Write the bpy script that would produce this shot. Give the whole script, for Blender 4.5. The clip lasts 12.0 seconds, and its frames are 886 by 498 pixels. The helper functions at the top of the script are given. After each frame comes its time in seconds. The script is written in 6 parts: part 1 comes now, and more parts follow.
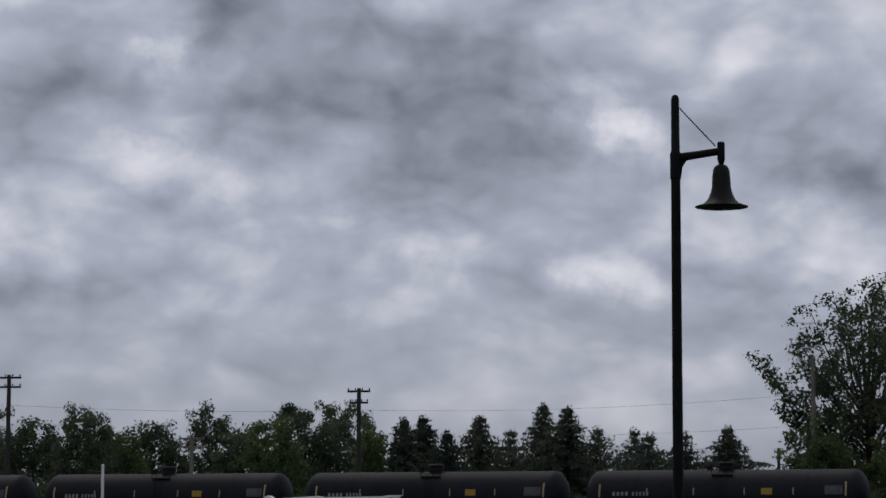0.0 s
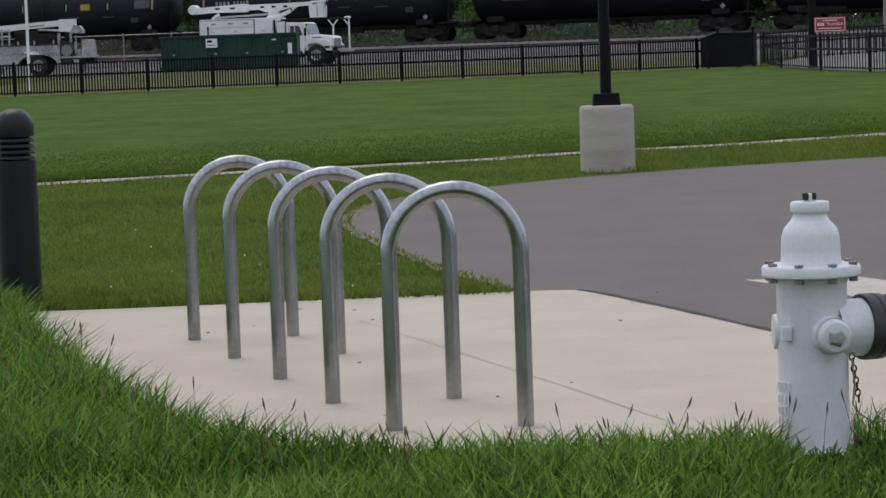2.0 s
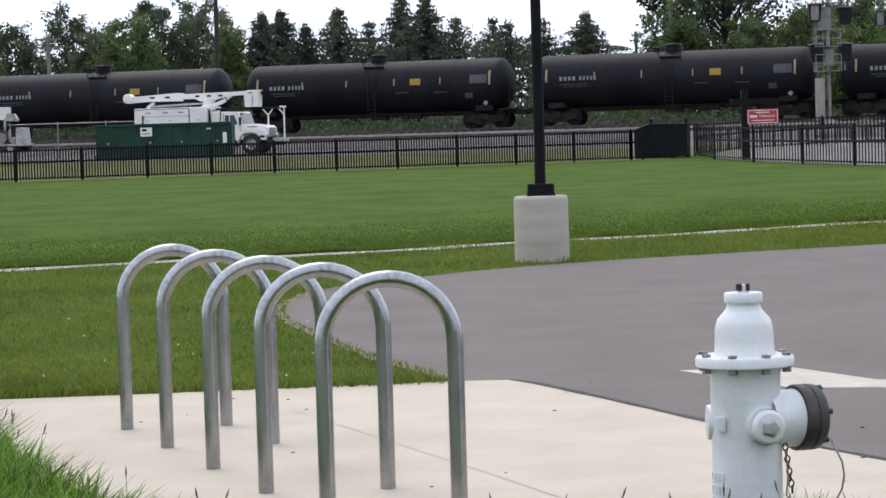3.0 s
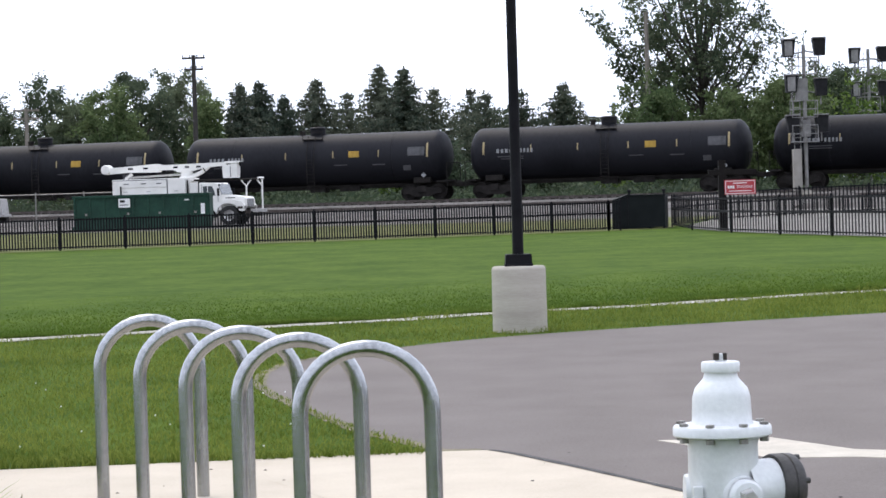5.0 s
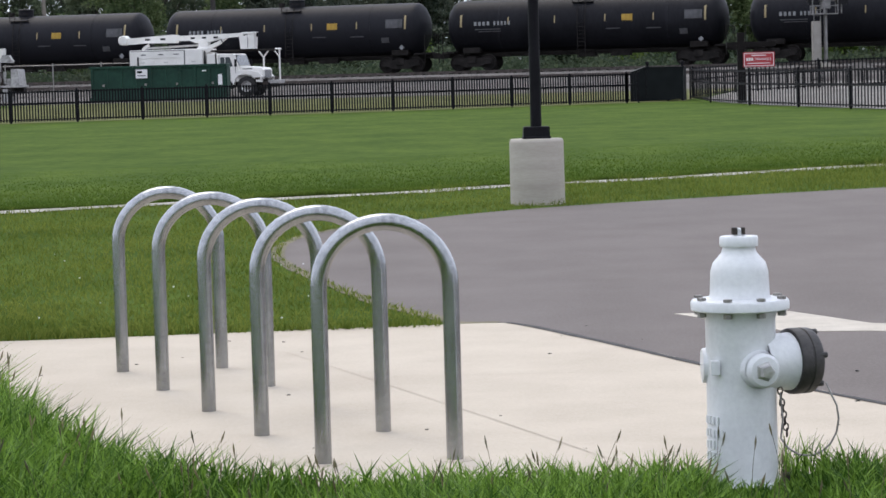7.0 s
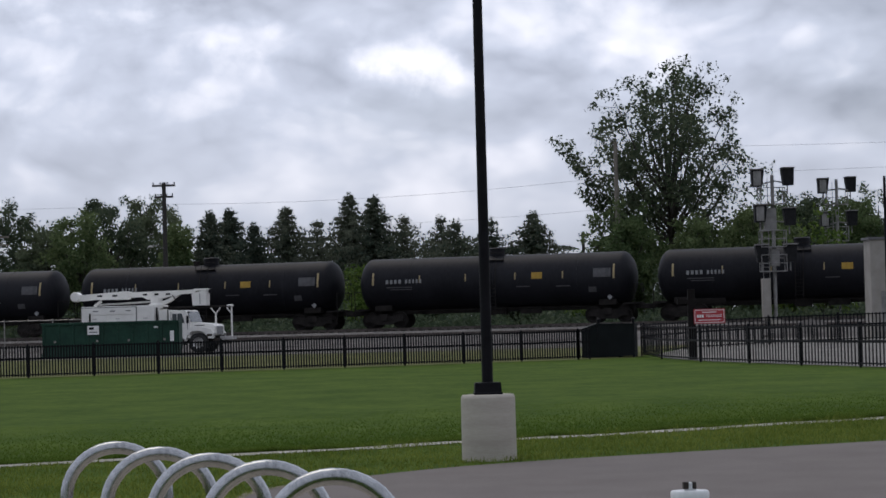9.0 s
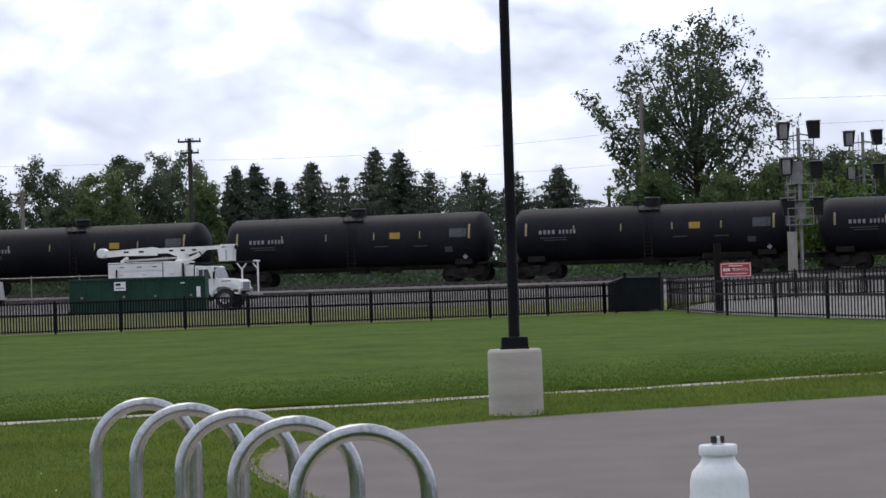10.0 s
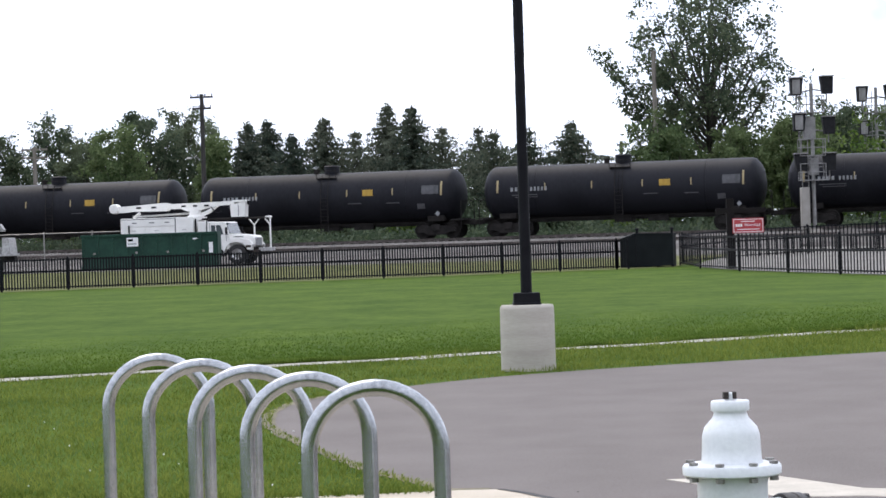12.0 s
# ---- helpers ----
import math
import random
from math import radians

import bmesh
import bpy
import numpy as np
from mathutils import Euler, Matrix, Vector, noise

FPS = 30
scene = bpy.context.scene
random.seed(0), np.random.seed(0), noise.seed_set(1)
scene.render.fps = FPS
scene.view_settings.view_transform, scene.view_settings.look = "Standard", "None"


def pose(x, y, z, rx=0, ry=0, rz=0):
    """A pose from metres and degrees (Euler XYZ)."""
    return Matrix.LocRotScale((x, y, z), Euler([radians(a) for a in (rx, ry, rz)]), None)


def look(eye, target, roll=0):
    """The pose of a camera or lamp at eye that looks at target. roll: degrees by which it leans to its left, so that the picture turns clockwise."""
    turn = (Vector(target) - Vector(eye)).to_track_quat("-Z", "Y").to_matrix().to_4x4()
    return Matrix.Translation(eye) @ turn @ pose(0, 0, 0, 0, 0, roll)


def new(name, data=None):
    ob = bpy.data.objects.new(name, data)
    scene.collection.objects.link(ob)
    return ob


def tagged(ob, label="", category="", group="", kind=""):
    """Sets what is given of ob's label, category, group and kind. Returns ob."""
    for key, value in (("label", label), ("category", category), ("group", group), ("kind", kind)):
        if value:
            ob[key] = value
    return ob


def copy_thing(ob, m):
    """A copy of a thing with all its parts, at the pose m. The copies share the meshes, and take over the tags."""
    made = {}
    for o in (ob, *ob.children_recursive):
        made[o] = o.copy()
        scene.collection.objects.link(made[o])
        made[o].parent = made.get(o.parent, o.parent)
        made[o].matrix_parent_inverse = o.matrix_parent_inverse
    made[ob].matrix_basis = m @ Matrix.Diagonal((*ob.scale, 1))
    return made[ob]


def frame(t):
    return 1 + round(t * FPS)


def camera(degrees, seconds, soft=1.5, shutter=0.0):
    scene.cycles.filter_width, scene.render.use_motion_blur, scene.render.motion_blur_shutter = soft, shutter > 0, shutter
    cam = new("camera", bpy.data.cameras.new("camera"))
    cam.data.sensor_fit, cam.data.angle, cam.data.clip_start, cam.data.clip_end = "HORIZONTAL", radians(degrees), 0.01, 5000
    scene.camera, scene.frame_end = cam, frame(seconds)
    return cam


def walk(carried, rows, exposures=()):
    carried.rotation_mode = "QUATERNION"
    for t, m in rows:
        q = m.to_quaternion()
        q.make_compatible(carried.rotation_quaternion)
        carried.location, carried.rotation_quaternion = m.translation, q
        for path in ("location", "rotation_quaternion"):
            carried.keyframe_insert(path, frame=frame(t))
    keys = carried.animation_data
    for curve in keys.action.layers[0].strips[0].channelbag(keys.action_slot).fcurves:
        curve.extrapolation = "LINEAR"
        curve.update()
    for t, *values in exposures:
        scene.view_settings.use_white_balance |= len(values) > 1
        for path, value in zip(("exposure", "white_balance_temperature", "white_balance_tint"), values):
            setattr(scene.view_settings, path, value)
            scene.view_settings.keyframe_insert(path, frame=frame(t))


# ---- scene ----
cam = camera(19.77, 12.0, soft=1.6)
EYE = 1.5
# seconds, yaw, pitch, roll, sway sideways and up: the camera is held in the hand at one spot
ROWS = [
    (0.00, 2.772, 6.481, -0.115, 0.0005, -0.0001),
    (0.10, 2.072, 6.232, 0.237, 0.0005, -0.0001),
    (0.20, 1.160, 5.810, 0.589, 0.0005, -0.0001),
    (0.30, 0.615, 5.572, 0.941, 0.0004, -0.0000),
    (0.40, 0.632, 5.288, 1.293, 0.0003, 0.0000),
    (0.50, 0.773, 5.026, 1.646, 0.0003, 0.0001),
    (0.75, 0.912, 4.150, 1.805, 0.0001, -0.0021),
    (1.00, 0.987, 3.013, 1.965, -0.0001, -0.0042),
    (1.20, 0.975, 1.854, 1.913, 0.0006, -0.0032),
    (1.30, 0.927, 0.941, 1.886, 0.0010, -0.0027),
    (1.50, 1.098, -1.141, 1.834, 0.0017, -0.0017),
    (1.70, 1.133, -2.540, 1.895, 0.0012, 0.0002),
    (1.80, 1.300, -3.333, 1.913, 0.0010, 0.0011),
    (2.00, 1.125, -4.734, 1.965, 0.0005, 0.0030),
    (2.20, 0.789, -4.763, 1.739, -0.0008, 0.0055),
    (2.30, 0.386, -4.426, 1.626, -0.0015, 0.0068),
    (2.50, -0.009, -3.636, 1.400, -0.0027, 0.0093),
    (3.00, -0.341, -2.757, 1.676, -0.0008, 0.0026),
    (3.50, -0.690, -1.644, 1.794, 0.0019, 0.0009),
    (3.70, -0.725, -1.440, 1.736, 0.0008, 0.0013),
    (5.50, -0.846, -1.169, 1.728, 0.0032, -0.0031),
    (6.00, -0.341, -1.364, 1.666, 0.0002, -0.0013),
    (6.20, -0.329, -2.075, 1.633, -0.0015, 0.0001),
    (6.30, -0.168, -2.646, 1.616, -0.0024, 0.0008),
    (6.50, -0.175, -3.680, 1.582, -0.0041, 0.0022),
    (6.80, -0.302, -4.256, 1.576, -0.0024, 0.0039),
    (7.00, -0.437, -4.055, 1.572, -0.0012, 0.0051),
    (7.20, -0.582, -3.320, 1.553, 0.0001, 0.0036),
    (7.30, -0.579, -2.911, 1.544, 0.0008, 0.0029),
    (7.50, -0.853, -2.052, 1.525, 0.0022, 0.0015),
    (7.70, -1.143, -1.272, 1.506, 0.0036, -0.0024),
    (9.30, -1.561, 1.814, 1.496, 0.0029, -0.0045),
    (9.50, -1.468, 1.264, 1.324, 0.0014, -0.0029),
    (10.00, -0.933, 0.693, 1.763, -0.0019, -0.0023),
    (10.50, -0.737, 0.040, 1.771, -0.0006, -0.0020),
    (11.00, -0.719, -0.490, 1.808, -0.0024, -0.0005),
    (11.50, -0.656, -0.630, 1.766, -0.0022, -0.0019),
    (12.00, -0.656, -0.299, 1.774, -0.0016, -0.0006),
]
EXPOSURES = [(0.0, -2.15), (0.5, -2.3), (1.0, -2.36), (1.5, -1.68), (2.0, -1.0), (2.5, -0.7), (3.0, -0.38), (3.7, -0.14), (5.5, -0.08), (6.0, -0.06), (6.5, -0.15), (7.0, -0.36), (7.4, -0.32), (7.7, -0.26), (9.0, -1.4), (9.5, -1.25), (10.0, -0.88), (10.5, -0.5), (11.0, -0.22), (12.0, -0.12)]
walk(cam, [(t, pose(sway, 0, EYE + lift, 90 + pitch, roll, yaw)) for t, yaw, pitch, roll, sway, lift in ROWS], EXPOSURES)

# ---- light ----
SUN_DIR = (radians(58), radians(-25))      # elevation and bearing of the veiled sun
world = bpy.data.worlds.new("sky")
scene.world = world
world.use_nodes = True
wn, wl = world.node_tree.nodes, world.node_tree.links
wn.clear()


def wnode(kind, **values):
    n = wn.new(kind)
    for key, value in values.items():
        n.inputs[key].default_value = value
    return n


out = wn.new("ShaderNodeOutputWorld")
bg = wn.new("ShaderNodeBackground")
bg.inputs["Strength"].default_value = 1.0
sky = wn.new("ShaderNodeTexSky")
sky.sky_type, sky.sun_disc = "NISHITA", False
sky.sun_elevation, sky.sun_rotation = SUN_DIR
sky_gain = wn.new("ShaderNodeVectorMath")
sky_gain.operation = "SCALE"
sky_gain.inputs["Scale"].default_value = 0.16
coords = wn.new("ShaderNodeTexCoord")
stretch = wn.new("ShaderNodeMapping")
stretch.inputs["Scale"].default_value = (6.6, 6.6, 11.0)
stretch.inputs["Location"].default_value = (5.1, 2.4, 0.7)
warp = wnode("ShaderNodeTexNoise", Scale=1.6, Detail=4.0, Roughness=0.55)
warp_by = wn.new("ShaderNodeVectorMath")
warp_by.operation = "MULTIPLY_ADD"
warp_by.inputs[1].default_value = (0.3, 0.3, 0.3)
wl.new(warp.outputs["Color"], warp_by.inputs[0])
wl.new(stretch.outputs["Vector"], warp.inputs["Vector"])
wl.new(stretch.outputs["Vector"], warp_by.inputs[2])
above = wn.new("ShaderNodeVectorMath")          # the same clouds a little higher: their difference lights the tops and shades the bases
above.inputs[1].default_value = (-0.05, 0.0, 0.13)


def puffs():
    """Heaped cloud: round cells on a drifting mass."""
    mass = wnode("ShaderNodeTexNoise", Scale=1.0, Detail=6.0, Roughness=0.5)
    cells = wnode("ShaderNodeTexVoronoi", Scale=2.3, Detail=2.8, Roughness=0.5)
    cells.feature = "F1"
    heap = wn.new("ShaderNodeMath")
    heap.operation, heap.inputs[1].default_value = "MULTIPLY_ADD", -0.45
    wl.new(cells.outputs["Distance"], heap.inputs[0])
    wl.new(mass.outputs["Fac"], heap.inputs[2])
    return mass, cells, heap


billow, cells_low, heap_low = puffs()
billow_above, cells_high, heap_high = puffs()
broad = wnode("ShaderNodeTexNoise", Scale=0.5, Detail=3.0, Roughness=0.5)


def wmath(operation, a, b, c=None):
    n = wn.new("ShaderNodeMath")
    n.operation = operation
    for k, v in enumerate((a, b, c)):
        if isinstance(v, (int, float)):
            n.inputs[k].default_value = v
        elif v is not None:
            wl.new(v, n.inputs[k])
    return n.outputs[0]


relief = wmath("SUBTRACT", heap_low.outputs[0], heap_high.outputs[0])
total = wmath("MULTIPLY_ADD", broad.outputs["Fac"], 0.8, 0.205)
total = wmath("MULTIPLY_ADD", relief, 0.7, total)
total = wmath("MULTIPLY_ADD", heap_low.outputs[0], 0.5, total)
total = wmath("SUBTRACT", total, 0.13)

# the larger banks and heaps of cloud: bearing and height in degrees, their half sizes, lean, and how pale (+) or dark (-) they are
CLOUDS = [
    (-4.4, 11.2, 4.6, 1.3, -0.22, -0.2), (-7.6, 9.2, 4.2, 0.6, 0.02, -0.16), (-1.3, 8.5, 2.8, 0.6, -0.1, -0.14), (5.8, 7.8, 2.8, 0.6, -0.12, -0.2),
    (-8.5, 5.5, 3.4, 0.5, 0.0, -0.13), (-1.0, 5.6, 2.2, 0.6, 0.1, -0.10), (-11.0, 9.9, 2.0, 0.7, -0.1, -0.11), (-2.2, 6.8, 1.4, 0.45, 0.0, -0.06),
    (-9.0, 10.8, 0.6, 0.6, 0.0, 0.36), (0.75, 9.2, 1.1, 0.7, -0.5, 0.42), (1.05, 5.9, 1.1, 0.45, -0.35, 0.33), (-9.3, 8.0, 1.6, 0.5, -0.15, 0.22),
    (-2.8, 6.6, 0.9, 0.35, -0.1, 0.14), (5.4, 6.3, 1.6, 0.8, 0.0, 0.22), (-4.0, 5.5, 1.6, 0.8, 0.0, -0.14), (3.6, 11.3, 4.0, 1.2, 0.1, 0.16),
    (-10.6, 12.0, 2.0, 0.5, 0.0, 0.2), (-12.6, 6.6, 1.2, 0.7, 0.0, 0.2), (-4.9, 7.3, 0.9, 0.4, -0.3, 0.2), (-7.4, 7.2, 1.0, 0.4, -0.3, 0.18),
]
ragged = wnode("ShaderNodeTexNoise", Scale=17.0, Detail=6.0, Roughness=0.62)
wl.new(coords.outputs["Generated"], ragged.inputs["Vector"])
shifted = wn.new("ShaderNodeVectorMath")
shifted.operation = "MULTIPLY_ADD"
shifted.inputs[1].default_value = (0.085, 0.0, 0.05)
wl.new(ragged.outputs["Color"], shifted.inputs[0])
wl.new(coords.outputs["Generated"], shifted.inputs[2])
aim = wn.new("ShaderNodeSeparateXYZ")
wl.new(shifted.outputs["Vector"], aim.inputs[0])
for bearing, height, wide, high, lean_by, tone in CLOUDS:
    cx, cz = math.sin(radians(bearing)) + 0.0425, math.sin(radians(height)) + 0.025
    across = wmath("SUBTRACT", aim.outputs["X"], cx)
    rise = wmath("MULTIPLY_ADD", across, -lean_by, wmath("SUBTRACT", aim.outputs["Z"], cz))
    across = wmath("DIVIDE", across, radians(wide))
    rise = wmath("DIVIDE", rise, radians(high))
    spread_by = wmath("MULTIPLY_ADD", across, across, wmath("MULTIPLY", rise, rise))
    heaped = wmath("POWER", 2.718, wmath("MULTIPLY", spread_by, -0.8))
    ahead = wmath("GREATER_THAN", aim.outputs["Y"], 0.0)
    total = wmath("MULTIPLY_ADD", wmath("MULTIPLY", heaped, ahead), tone, total)
tones = wn.new("ShaderNodeValToRGB")
tones.color_ramp.elements[0].position, tones.color_ramp.elements[0].color = 0.04, (0.66, 0.74, 0.95, 1)
tones.color_ramp.elements[1].position, tones.color_ramp.elements[1].color = 0.9, (3.15, 3.15, 3.45, 1)
mid = tones.color_ramp.elements.new(0.55)
mid.color = (1.74, 1.88, 2.27, 1)
gaps = wnode("ShaderNodeTexNoise", Scale=0.7, Detail=5.0, Roughness=0.5)
gap_ramp = wn.new("ShaderNodeValToRGB")
gap_ramp.color_ramp.elements[0].position, gap_ramp.color_ramp.elements[0].color = 0.27, (0.8, 0.8, 0.8, 1)
gap_ramp.color_ramp.elements[1].position, gap_ramp.color_ramp.elements[1].color = 0.42, (1, 1, 1, 1)
blend = wn.new("ShaderNodeMix")
blend.data_type = "RGBA"
wl.new(coords.outputs["Generated"], stretch.inputs["Vector"])
wl.new(warp_by.outputs["Vector"], above.inputs[0])
for n in (billow_above, cells_high):
    wl.new(above.outputs["Vector"], n.inputs["Vector"])
for n in (billow, cells_low):
    wl.new(warp_by.outputs["Vector"], n.inputs["Vector"])
for n in (broad, gaps):
    wl.new(stretch.outputs["Vector"], n.inputs["Vector"])
wl.new(total, tones.inputs["Fac"])
wl.new(gaps.outputs["Fac"], gap_ramp.inputs["Fac"])
wl.new(sky.outputs["Color"], sky_gain.inputs[0])
wl.new(gap_ramp.outputs["Color"], blend.inputs["Factor"])
wl.new(sky_gain.outputs["Vector"], blend.inputs[6])
split = wn.new("ShaderNodeSeparateXYZ")
low = wn.new("ShaderNodeMapRange")
low.interpolation_type = "SMOOTHSTEP"
for key, value in (("From Min", 0.01), ("From Max", 0.11), ("To Min", 0.72), ("To Max", 0.0)):
    low.inputs[key].default_value = value
pale = wn.new("ShaderNodeMix")
pale.data_type = "RGBA"
pale.inputs[7].default_value = (1.45, 1.53, 1.75, 1)
wl.new(coords.outputs["Generated"], split.inputs[0])
wl.new(split.outputs["Z"], low.inputs["Value"])
wl.new(low.outputs["Result"], pale.inputs["Factor"])
wl.new(tones.outputs["Color"], pale.inputs[6])
wl.new(pale.outputs[2], blend.inputs[7])
toward = wn.new("ShaderNodeVectorMath")
toward.operation = "DOT_PRODUCT"
toward.inputs[1].default_value = (math.sin(SUN_DIR[1]) * math.cos(SUN_DIR[0]), math.cos(SUN_DIR[1]) * math.cos(SUN_DIR[0]), math.sin(SUN_DIR[0]))
gain = wn.new("ShaderNodeMath")
gain.operation = "MULTIPLY_ADD"
gain.inputs[1].default_value, gain.inputs[2].default_value = 0.3, 0.82
lit = wn.new("ShaderNodeVectorMath")
lit.operation = "SCALE"
wl.new(coords.outputs["Generated"], toward.inputs[0])
wl.new(toward.outputs["Value"], gain.inputs[0])
wl.new(blend.outputs[2], lit.inputs[0])
wl.new(gain.outputs[0], lit.inputs["Scale"])
wl.new(lit.outputs["Vector"], bg.inputs["Color"])
wl.new(bg.outputs["Background"], out.inputs["Surface"])

sun = new("sun", bpy.data.lights.new("sun", "SUN"))
sun.data.energy, sun.data.angle, sun.data.color = 1.6, radians(30), (1.0, 0.9, 0.76)
el, az = SUN_DIR
sun.matrix_world = look((math.sin(az) * math.cos(el) * 50, math.cos(az) * math.cos(el) * 50, math.sin(el) * 50), (0, 0, 0))


# ---- materials ----
def material(name, dark, light, scale=4.0, rough=0.7, metal=0.0, bump=0.2, fine=60.0, fine_mix=0.35, spread=(0.35, 0.65), island=0.0, per_object=0.0, stretch_by=(1, 1, 1), gloss=None, sheer=0.0, bump_dist=0.01):
    """Two scales of noise between two tones, with fine relief."""
    m = bpy.data.materials.new(name)
    m.use_nodes = True
    n, l = m.node_tree.nodes, m.node_tree.links
    shader = n["Principled BSDF"]
    tex = n.new("ShaderNodeTexCoord")
    mp = n.new("ShaderNodeMapping")
    mp.inputs["Scale"].default_value = stretch_by
    l.new(tex.outputs["Object"], mp.inputs["Vector"])
    a = n.new("ShaderNodeTexNoise")
    a.inputs["Scale"].default_value, a.inputs["Detail"].default_value = scale, 6
    b = n.new("ShaderNodeTexNoise")
    b.inputs["Scale"].default_value, b.inputs["Detail"].default_value = fine, 4
    for q in (a, b):
        l.new(mp.outputs["Vector"], q.inputs["Vector"])
    mix = n.new("ShaderNodeMix")
    mix.inputs["Factor"].default_value = fine_mix
    l.new(a.outputs["Fac"], mix.inputs[2])
    l.new(b.outputs["Fac"], mix.inputs[3])
    value = mix.outputs[0]
    for amount, source, socket in ((island, "ShaderNodeNewGeometry", "Random Per Island"), (per_object, "ShaderNodeObjectInfo", "Random")):
        if amount:
            g = n.new(source)
            k = n.new("ShaderNodeMath")
            k.operation = "MULTIPLY_ADD"
            k.inputs[1].default_value = amount
            l.new(g.outputs[socket], k.inputs[0])
            l.new(value, k.inputs[2])
            s = n.new("ShaderNodeMath")
            s.operation = "SUBTRACT"
            s.inputs[1].default_value = amount / 2
            l.new(k.outputs[0], s.inputs[0])
            value = s.outputs[0]
    ramp = n.new("ShaderNodeValToRGB")
    ramp.color_ramp.elements[0].position, ramp.color_ramp.elements[0].color = spread[0], (*dark, 1)
    ramp.color_ramp.elements[1].position, ramp.color_ramp.elements[1].color = spread[1], (*light, 1)
    l.new(value, ramp.inputs["Fac"])
    l.new(ramp.outputs["Color"], shader.inputs["Base Color"])
    shader.inputs["Roughness"].default_value = rough
    shader.inputs["Metallic"].default_value = metal
    if gloss is not None:
        shader.inputs["Specular IOR Level"].default_value = gloss
    if bump:
        bp = n.new("ShaderNodeBump")
        bp.inputs["Strength"].default_value, bp.inputs["Distance"].default_value = bump, bump_dist
        l.new(b.outputs["Fac"], bp.inputs["Height"])
        l.new(bp.outputs["Normal"], shader.inputs["Normal"])
    if sheer:
        tr = n.new("ShaderNodeBsdfTranslucent")
        l.new(ramp.outputs["Color"], tr.inputs["Color"])
        ms = n.new("ShaderNodeMixShader")
        ms.inputs["Fac"].default_value = sheer
        l.new(shader.outputs[0], ms.inputs[1])
        l.new(tr.outputs[0], ms.inputs[2])
        l.new(ms.outputs[0], n["Material Output"].inputs["Surface"])
    return m


